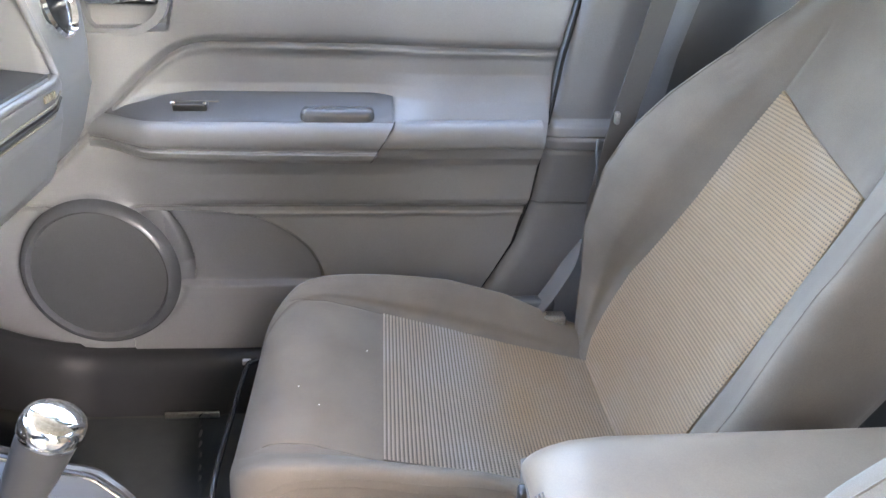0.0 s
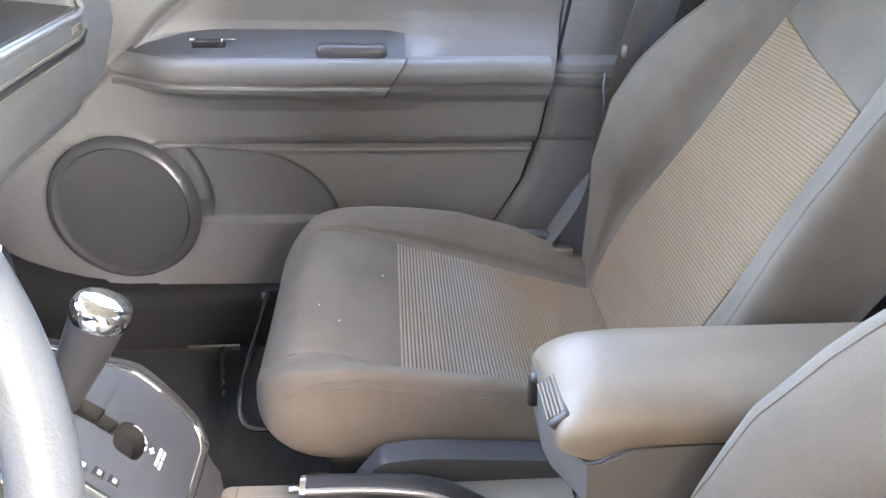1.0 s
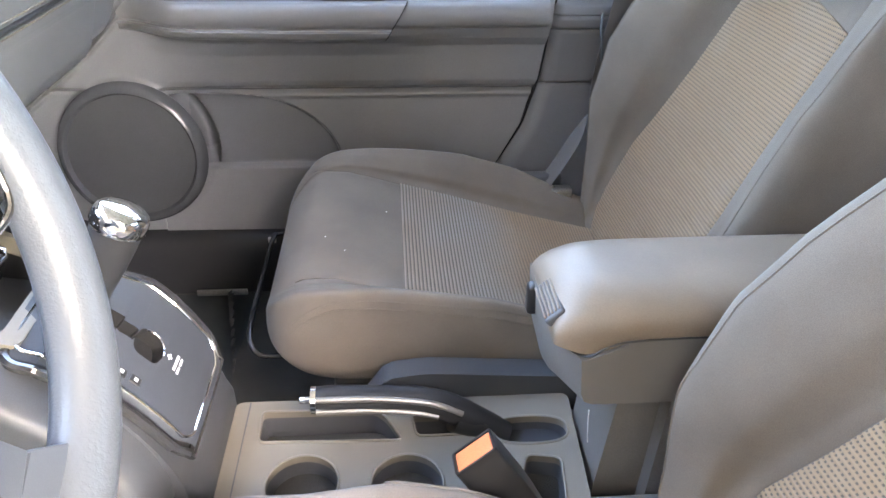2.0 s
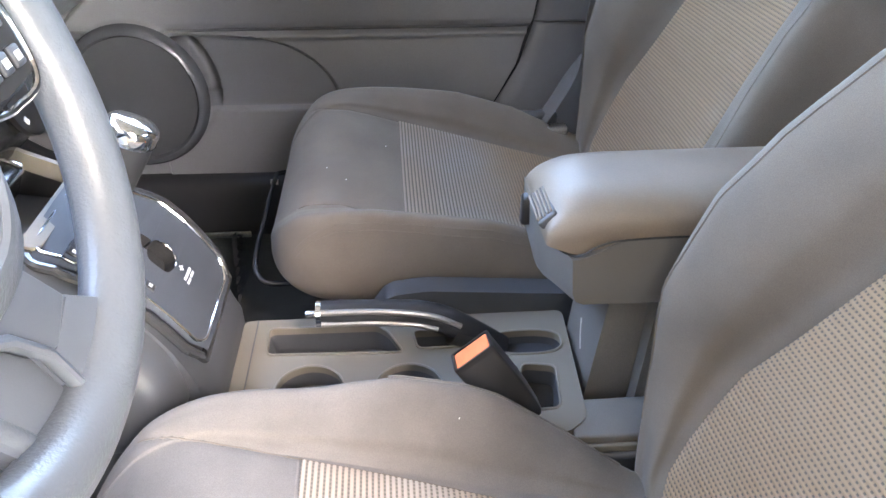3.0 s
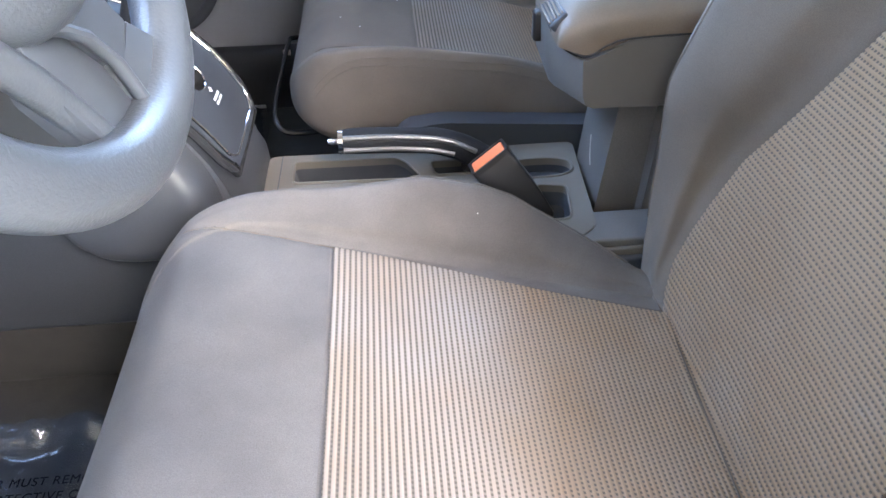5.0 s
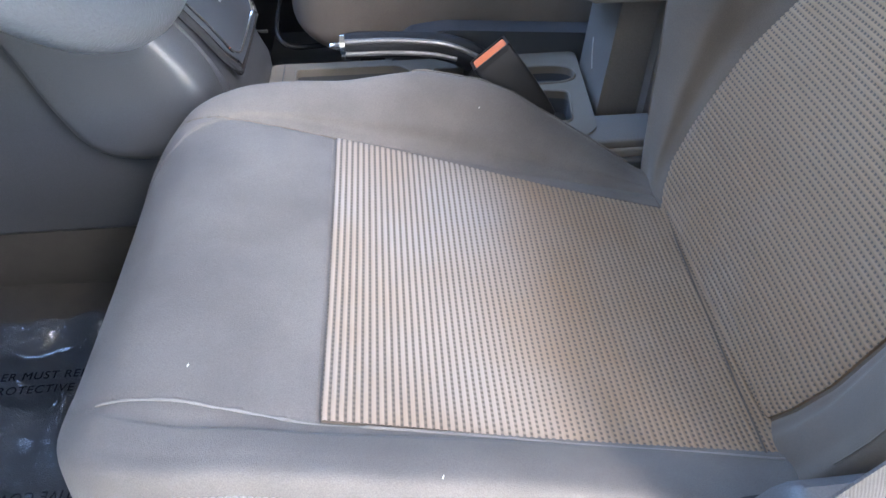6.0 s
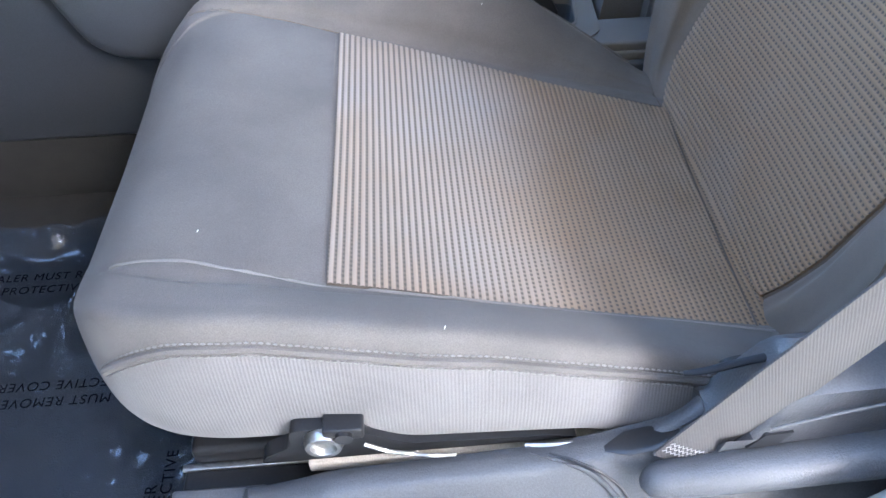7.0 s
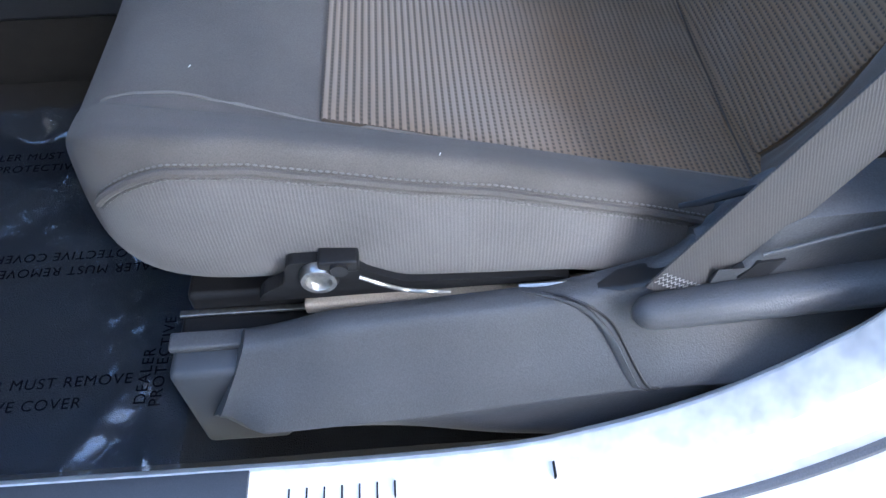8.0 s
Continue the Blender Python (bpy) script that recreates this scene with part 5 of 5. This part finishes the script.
        dial = part("dial", lathe([(0.0, 0.0), (0.034, 0.0), (0.034, 0.006), (0.031, 0.008), (0.0, 0.008)], dm, 36), BLACK, st)
        for k in range(4):
            a = k * 1.571 + 0.5
            part("dial_mark", box(-0.003, 0.003, -0.004, 0.004, 0.008, 0.0092, 0.001, m=dm @ Matrix.Rotation(a, 4, "Z") @ Matrix.Translation((0.024, 0, 0))), WHITE_INK, dial)
    for y, z in ((0.43, 0.52), (0.47, 0.52)):
        part("button", box(-0.426, -0.410, y - 0.014, y + 0.014, z - 0.012, z + 0.012, 0.003), BLACK, st)
        part("button_mark", box(-0.4105, -0.4090, y - 0.005, y + 0.005, z - 0.002, z + 0.004), WHITE_INK, st)
    # flat silver top with tray, cup holders and recesses
    z = 0.228
    outer = rounded([(-0.218, 0.352), (0.160, 0.352), (0.186, 0.372), (0.198, 0.560), (-0.214, 0.566)], 0.012)
    tray = rounded([(-0.178, 0.498), (-0.012, 0.492), (-0.030, 0.530), (-0.044, 0.545), (-0.180, 0.547)], 0.008)
    cup_a, cup_b = oval(-0.122, 0.435, 0.040, 0.040), oval(-0.008, 0.430, 0.040, 0.040)
    rear = oval(0.140, 0.500, 0.045, 0.022, power=2.6)
    seat_cut = rounded([(0.105, 0.385), (0.160, 0.388), (0.168, 0.455), (0.128, 0.462)], 0.010)
    slot_hb = rounded([(0.005, 0.497), (0.085, 0.497), (0.085, 0.530), (0.000, 0.530)], 0.008)
    part("top_panel", pierced(outer, [tray, cup_a, cup_b, rear, seat_cut, slot_hb], lambda u, v, w: Vector((u, v, z - w)), 0.03), SILVER, t, "satin silver console top")
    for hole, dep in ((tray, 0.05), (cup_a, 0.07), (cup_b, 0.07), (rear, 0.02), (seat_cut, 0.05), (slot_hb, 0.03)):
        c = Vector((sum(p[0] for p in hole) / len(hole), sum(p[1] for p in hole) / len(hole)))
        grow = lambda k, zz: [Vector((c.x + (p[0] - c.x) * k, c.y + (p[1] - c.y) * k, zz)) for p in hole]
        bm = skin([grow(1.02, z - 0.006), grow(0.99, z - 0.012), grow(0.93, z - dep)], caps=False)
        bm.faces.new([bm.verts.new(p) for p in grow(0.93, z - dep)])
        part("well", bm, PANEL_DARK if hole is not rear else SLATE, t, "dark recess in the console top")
        part("well_rim", tube([Vector((p[0], p[1], z + 0.0005)) for p in hole] + [Vector((hole[0][0], hole[0][1], z + 0.0005))], 0.0018, 6), SILVER, t)
    part("front_seam", box(-0.197, -0.1955, 0.366, 0.564, z - 0.002, z + 0.0006), PANEL_DARK, t)
    part("side_skirt", box(-0.212, 0.40, 0.356, 0.40, 0.0, 0.199, 0.008), PANEL_DARK, t)
    part("side_skirt", box(-0.212, 0.40, 0.545, 0.563, 0.0, 0.199, 0.006), PANEL_DARK, t)
    # lower knee panel ahead of the console
    knee = rounded([(-0.60, 0.58), (-0.44, 0.53), (-0.36, 0.46), (-0.29, 0.40), (-0.245, 0.33), (-0.235, 0.265), (-0.275, 0.232), (-0.324, 0.228), (-0.366, 0.234), (-0.392, 0.254), (-0.414, 0.309), (-0.43, 0.375), (-0.47, 0.45)], 0.03, 5)
    mx, mz = -0.36, 0.36
    rings = [[Vector((mx + (x - mx) * k, y, mz + (z - mz) * k)) for x, z in knee] for y, k in ((0.412, 1.0), (0.375, 1.0), (0.362, 0.985), (0.352, 0.955), (0.346, 0.90), (0.3435, 0.80), (0.3425, 0.5), (0.3422, 0.1))]
    part("knee_panel", skin(rings), PANEL_DARK, t, "smooth slate knee panel")
    # rear box that carries the armrest
    post = rounded([(0.190, 0.10), (0.200, 0.24), (0.212, 0.385), (0.40, 0.40), (0.44, 0.10)], 0.008)
    part("post", slab(post, "y", 0.425, 0.530, 0.006), POST, t, "grey armrest post")
    part("post_side", slab(rounded([(0.245, 0.10), (0.255, 0.385), (0.40, 0.40), (0.44, 0.10)], 0.008), "y", 0.405, 0.43, 0.006), POST, t)
    part("rear_box", box(0.172, 0.42, 0.335, 0.400, 0.10, 0.206, 0.006), PANEL_DARK, t)
    part("rear_box_lid", box(0.166, 0.42, 0.346, 0.402, 0.212, 0.226, 0.003), POST, t, "silver strip behind the console top")
    part("strip_lip", box(0.170, 0.42, 0.341, 0.3465, 0.205, 0.216, 0.002), SILVER, t)
    part("scratch", tube(spline([(0.1905, 0.4545, 0.301), (0.1900, 0.4515, 0.292), (0.1893, 0.446, 0.280), (0.189, 0.439, 0.268)], 16), 0.0007, 6), THREAD_PALE, t, "pale scratch")


def gear_lever():
    t = thing("gear_lever", "black gear lever with a bright chrome knob", "gear lever")
    a, b = shift_point(0.006, 0.012, -0.01), Vector((-0.277, 0.500, 0.511))
    d = (b - a).normalized()
    m = Matrix.Translation(a) @ d.to_track_quat("Z", "Y").to_matrix().to_4x4()
    n = (b - a).length
    part("grip", lathe([(0.0, 0.0), (0.015, 0.0), (0.0175, n * 0.3), (0.021, n * 0.58), (0.0232, n * 0.9), (0.0240, n + 0.006), (0.0232, n + 0.010), (0.0, n + 0.010)], m, 32), GRIP, t)
    part("knob", lathe([(0.0, n + 0.005), (0.0248, n + 0.005), (0.0264, n + 0.009), (0.0260, n + 0.018), (0.0242, n + 0.0230), (0.0205, n + 0.0260), (0.012, n + 0.0278), (0.0, n + 0.0282)], m, 40), CHROME, t, "polished chrome cap")


def handbrake():
    t = thing("handbrake", "black handbrake lever with chrome strips and button", "handbrake")
    y = 0.512
    part("grip", tube(spline([(-0.114, y, 0.277), (-0.09, y, 0.2775), (-0.03, y, 0.2745), (0.01, y, 0.270), (0.045, y, 0.256), (0.085, y, 0.228), (0.11, y, 0.21)], 60), [0.0145, 0.0165, 0.0165, 0.017, 0.018, 0.018, 0.017], 20), GRIP, t)
    part("button", lathe([(0.0, 0.0), (0.0042, 0.0), (0.0042, 0.013), (0.0034, 0.015), (0.0, 0.015)], Matrix.Translation((-0.113, y, 0.278)) @ Matrix.Rotation(radians(-90), 4, "Y"), 20), CHROME, t, "chrome release button")
    part("collar", lathe([(0.0, 0.0), (0.0155, 0.0), (0.0155, 0.006), (0.0, 0.006)], Matrix.Translation((-0.1145, y, 0.2775)) @ Matrix.Rotation(radians(90), 4, "Y"), 24), CHROME, t)
    for dy, dz in ((-0.0125, 0.0105), (-0.0155, -0.004)):
        part("chrome_strip", tube(spline([(-0.108, y + dy, 0.278 + dz), (-0.05, y + dy, 0.277 + dz), (0.0, y + dy - 0.001, 0.272 + dz), (0.03, y + dy - 0.001, 0.264 + dz), (0.058, y + dy - 0.001, 0.249 + dz)][:5 if dz > 0 else 4], 30), 0.0036, 10), SATIN, t)
    part("gaiter", tube(spline([(0.05, y, 0.245), (0.08, y, 0.228), (0.10, y, 0.205)], 12), 0.020, 16), BLACK, t)


def armrest():
    t = thing("armrest", "padded grey leatherette armrest lid with a ribbed latch", "armrest")
    rings = []
    for x in [*(0.127 + 0.05 * (1 - math.cos(a)) for a in np.linspace(0.02, math.pi / 2, 12)), *np.linspace(0.19, 0.50, 24)]:
        k = math.sqrt(max(0.0, 1 - ((0.177 - x) / 0.0505) ** 2)) if x < 0.177 else 1.0
        low = along([0.12, 0.155, 0.175, 0.20, 0.5], [0.440, 0.431, 0.436, 0.447, 0.450], x)
        w = 0.070 - 0.012 * (1 - k)
        h = (0.485 - low) * (0.25 + 0.75 * k)
        sec = [(0.462 + w * math.copysign(abs(math.cos(a)) ** 0.6, math.cos(a)), low + h * math.sin(a) ** 0.6) for a in np.linspace(0, math.pi, 36)]
        rings.append([Vector((x, a, b)) for a, b in sec])
    part("lid", skin(rings), LEATHER, t)
    rows = []
    for y, xf, zt in ((0.536, 0.136, 0.440), (0.530, 0.128, 0.444), (0.455, 0.125, 0.448), (0.440, 0.128, 0.441), (0.420, 0.138, 0.432), (0.390, 0.152, 0.4265)):
        rows.append([Vector((a, y, b)) for a, b in [(xf, zt), (xf + 0.004, 0.386), (xf + 0.008, 0.376), (xf + 0.016, 0.372), (0.24, 0.371), (0.50, 0.366), (0.50, 0.452), (0.20, 0.447), (xf + 0.022, 0.5 * (zt + 0.44)), (xf + 0.005, zt + 0.0005)]])
    part("tray", skin(rows), POST, t, "grey plastic tray below the lid")
    part("lid_seam", tube(spline([(0.1245, 0.475, 0.4500), (0.1250, 0.448, 0.4470), (0.133, 0.420, 0.4325), (0.149, 0.399, 0.4275), (0.160, 0.389, 0.4325), (0.175, 0.388, 0.443), (0.203, 0.388, 0.449), (0.30, 0.388, 0.451), (0.49, 0.388, 0.453)], 70), 0.0011, 8), BLACK, t)
    m = Matrix.Translation((0.1300, 0.440, 0.4590)) @ Matrix.Rotation(radians(-42), 4, "Y")
    latch = part("latch", box(-0.011, 0.011, -0.028, 0.028, -0.006, 0.004, 0.003, m=m), PANEL_DARK, t, "latch housing")
    for k in range(5):
        part("latch_rib", box(-0.0095 + k * 0.004, -0.0070 + k * 0.004, -0.024, 0.024, 0.002, 0.0062, 0.001, m=m), LEATHER, latch)
    part("latch_cheek", box(0.120, 0.14, 0.489, 0.505, 0.405, 0.440, 0.004), BLACK, t)


def buckle():
    t = thing("belt_buckle", "black belt buckle with an orange release button", "belt buckle")
    a, b = Vector((0.116, 0.360, 0.246)), Vector((0.056, 0.379, 0.326))
    d = (b - a).normalized()
    w = Vector((0.037, 0.007, 0.025))
    w = (w - d * w.dot(d)).normalized()
    v = d.cross(w)
    m = Matrix((w, v, d)).transposed().to_4x4()
    m.translation = a
    n = (b - a).length
    part("housing", skin([[m @ Vector((x * k, y * j, z)) for x, y in rounded([(-0.0235, -0.0185), (0.0235, -0.0185), (0.0235, 0.0185), (-0.0235, 0.0185)], 0.004, 3)] for z, k, j in ((0.002, 0.70, 0.6), (0.008, 0.84, 0.74), (0.03, 0.94, 0.88), (0.05, 0.99, 0.97), (n - 0.004, 1.0, 1.0), (n - 0.001, 0.97, 0.96))]), BLACK, t)
    part("release_button", box(-0.0205, 0.0205, -0.0155, 0.0155, n - 0.012, n + 0.0012, 0.002, m=m), ORANGE, t, "orange release button")
    part("lip", pierced(rounded([(-0.0235, -0.0185), (0.0235, -0.0185), (0.0235, 0.0185), (-0.0235, 0.0185)], 0.004, 3), [rounded([(-0.0208, -0.0158), (0.0208, -0.0158), (0.0208, 0.0158), (-0.0208, 0.0158)], 0.002, 3)], lambda u, q, k: m @ Vector((u, q, n + 0.002 - k)), 0.006), BLACK, t)
    part("stalk", tube([m @ Vector((0, 0, 0.012)), a + Vector((0.012, -0.002, -0.02)), a + Vector((0.02, -0.004, -0.055)), a + Vector((0.025, -0.004, -0.12))], 0.012, 12, flat=0.6), BLACK, t)
    part("rivet", lathe([(0.0, 0.0), (0.005, 0.0), (0.004, 0.003), (0.0, 0.004)], Matrix.Translation((0.107, 0.343, 0.262)) @ Matrix.Rotation(radians(100), 4, "X"), 16), ZINC, t, "bright rivet")


# ---- steering wheel ----
def steering_wheel():
    t = thing("steering_wheel", "grey leather steering wheel with silver-edged lower spokes", "steering wheel")
    c, tilt, R = Vector((-0.241, 0.12, 0.695)), radians(16.9), 0.180
    up, rt = Vector((-math.sin(tilt), 0, math.cos(tilt))), Vector((0, 1, 0))
    nrm = Vector((math.cos(tilt), 0, math.sin(tilt)))
    P = lambda a, b, h=0.0: c + rt * a + up * b + nrm * h
    rim = []
    for k in range(96):
        a = 2 * math.pi * k / 96
        q = Vector((math.sin(a), math.cos(a)))
        rim.append([P(q.x * (R + 0.0205 * math.cos(e)), q.y * (R + 0.0205 * math.cos(e)), 0.0185 * math.sin(e)) for e in np.linspace(0, 2 * math.pi, 20, endpoint=False)])
    bm = bmesh.new()
    rows = [[bm.verts.new(v) for v in r] for r in rim]
    for i in range(96):
        a, b = rows[i], rows[(i + 1) % 96]
        for j in range(20):
            bm.faces.new((a[j], a[(j + 1) % 20], b[(j + 1) % 20], b[j]))
    part("rim", bm, WHEEL, t)
    # hub
    hub = []
    for h, k in ((-0.075, 0.9), (-0.05, 1.0), (-0.01, 1.03), (0.008, 1.0), (0.020, 0.90), (0.028, 0.72), (0.032, 0.4), (0.033, 0.05)):
        hub.append([P(-0.016 + 0.071 * k * x, -0.013 + 0.088 * k * y, h) for x, y in oval(0, 0, 1, 1, 40, 2.4)])
    part("airbag_cover", skin(hub), WHEEL, t, "grey padded hub cover")
    part("emblem_ring", tube([P(-0.017 + 0.052 * math.cos(a), -0.011 + 0.062 * math.sin(a), 0.0265) for a in np.linspace(0, 2 * math.pi, 49)], 0.0045, 8), SPOKE, t, "pale raised emblem outline")
    for k in range(3):
        part("emblem_bar", box(-0.008, 0.008, -0.003, 0.003, 0.0, 0.002, 0.0008, m=Matrix.Translation(P(0.012, -0.012 - k * 0.011, 0.0315)) @ Matrix.Rotation(radians(73), 4, "Y") @ Matrix.Rotation(radians(90), 4, "Z")), SLATE, t)
    # side spokes with button pads
    for s in (-1, 1):
        part("spoke", skin([[P(s * x, 0.005 + y * w, h) for y, h in ((-1, -0.02), (-0.8, 0.004), (0.8, 0.004), (1, -0.02))] for x, w in ((0.055, 0.040), (0.10, 0.036), (0.14, 0.030), (0.168, 0.034))]), WHEEL, t)
        pad = part("button_pad", skin([[P(s * x, y * w, h) for y, h in ((-1, 0.002), (-0.85, 0.010), (0.85, 0.010), (1, 0.002))] for x, w in ((0.078, 0.033), (0.10, 0.036), (0.135, 0.033), (0.144, 0.022))]), BLACK_GLOSS, t, "glossy black button pad")
        part("pad_rim", tube([P(s * x, y, 0.0095) for x, y in ((0.078, -0.034), (0.10, -0.037), (0.136, -0.033), (0.145, 0.0), (0.136, 0.033), (0.10, 0.037), (0.078, 0.034))], 0.0022, 8, count=40), CHROME, t)
        for i in range(3):
            for j in range(2):
                part("button", box(-0.006, 0.006, -0.0055, 0.0055, 0.0, 0.003, 0.0015, m=Matrix.Translation(P(s * (0.097 + 0.015 * i), -0.016 + 0.022 * j, 0.010)) @ Matrix.Rotation(radians(73), 4, "Y")), SLATE, pad)
                part("button_mark", box(-0.0025, 0.0025, -0.003, 0.003, 0.003, 0.0034, 0.0, m=Matrix.Translation(P(s * (0.097 + 0.015 * i), -0.016 + 0.022 * j, 0.010)) @ Matrix.Rotation(radians(73), 4, "Y")), WHITE_INK, pad)
    # broad bottom spoke with a silver bar along it
    def plate(poly, h0, h1, material, label=""):
        bm = skin([[P(a, b, h) for a, b in poly] for h in (h0, h1)])
        bmesh.ops.bevel(bm, geom=bm.edges[:], offset=0.0018, segments=2, profile=0.5, affect="EDGES", clamp_overlap=True)
        part("lower_spoke", bm, material, t, label)

    plate([(-0.075, -0.055), (0.0, -0.055), (0.031, -0.096), (0.045, -0.125), (0.016, -0.139), (0.006, -0.132), (-0.012, -0.106), (-0.05, -0.085)], 0.005, -0.02, SPOKE, "grey upper face of the lower spoke")
    plate([(0.045, -0.1245), (0.074, -0.150), (0.082, -0.178), (0.026, -0.190), (0.014, -0.178), (0.008, -0.134), (0.016, -0.1395)], 0.0048, -0.022, SPOKE, "grey side face of the lower spoke")
    plate([(-0.052, -0.086), (-0.013, -0.107), (0.005, -0.133), (0.013, -0.178), (0.004, -0.192), (-0.03, -0.188), (-0.056, -0.12)], -0.003, -0.024, SPOKE, "grey lower face of the spoke")
    part("spoke_bar", tube([P(-0.050, -0.088, 0.004), P(-0.026, -0.100, 0.005), P(-0.010, -0.111, 0.005), P(0.0065, -0.134, 0.004), P(0.0145, -0.176, 0.002)], 0.0052, 10, flat=0.8), SPOKE, t, "satin silver spoke edge")
    part("spoke_edge", tube([P(-0.085, -0.066, -0.012), P(-0.058, -0.106, -0.010), P(-0.038, -0.140, -0.012), P(-0.028, -0.172, -0.010)], 0.0105, 12, count=24), WHEEL, t)
    part("column_cover", skin([[P(0.055 * k * x, -0.02 + 0.055 * k * y, h) for x, y in oval(0, 0, 1, 1, 28, 3)] for h, k in ((-0.07, 1.0), (-0.16, 1.15), (-0.32, 1.3))]), SLATE, t, "grey column shroud")


# ---- small things ----
def lint():
    t = thing("lint", "tiny white lint specks on the seat cloth", "lint", kind="stuff")
    bm = bmesh.new()
    spots = [(-0.240, 0.201, 0.001), (-0.033, -0.222, 0.0), (-0.198, -0.129, 0.0), (0.037, 0.199, 0.0)]
    for x, y, _ in spots:
        sec = [p for p in cushion_section(x) if p.z > 0.23]
        q = min(sec, key=lambda p: abs(p.y - y)) + Vector((0, 0.115, 0.0008))
        tube([q - Vector((0.0004, 0.0011, 0)), q + Vector((0.0004, 0.0011, 0))], 0.0003, 6, bm=bm)
    for x, y in ((-0.133, 0.053), (-0.222, -0.043), (-0.192, -0.081)):
        sec = [p for p in cushion_section(x) if p.z > 0.23]
        q = min(sec, key=lambda p: abs(p.y - y)) + Vector((0.107, 0.845, 0.009))
        tube([q - Vector((0.0008, 0.0006, 0)), q + Vector((0.0008, 0.0006, 0))], 0.0005, 6, bm=bm)
    part("specks", bm, LINT, t)


ground()
shade_walls()
driver_door()
bonnet()
floor()
tunnel()
shell()
driver_sill()
sill_trim()
plastic_cover()
passenger_cover()
passenger_pillar()
passenger_door()
dashboard()
centre_console()
steering_wheel()
driver = build_seat("driver_seat", "dark grey cloth driver seat with beige ribbed panels coloured for soil and shade", 0.025, 1.0)
driver.matrix_basis = pose(0, 0.115, 0)
passenger = build_seat("passenger_seat", "dark grey cloth passenger seat with beige ribbed panels", 0.0, 1.5)
passenger.matrix_basis = pose(0.107, 0.845, 0.008)
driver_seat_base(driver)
passenger_seat_base(passenger)
gear_lever()
handbrake()
armrest()
buckle()
driver_belt()
lint()
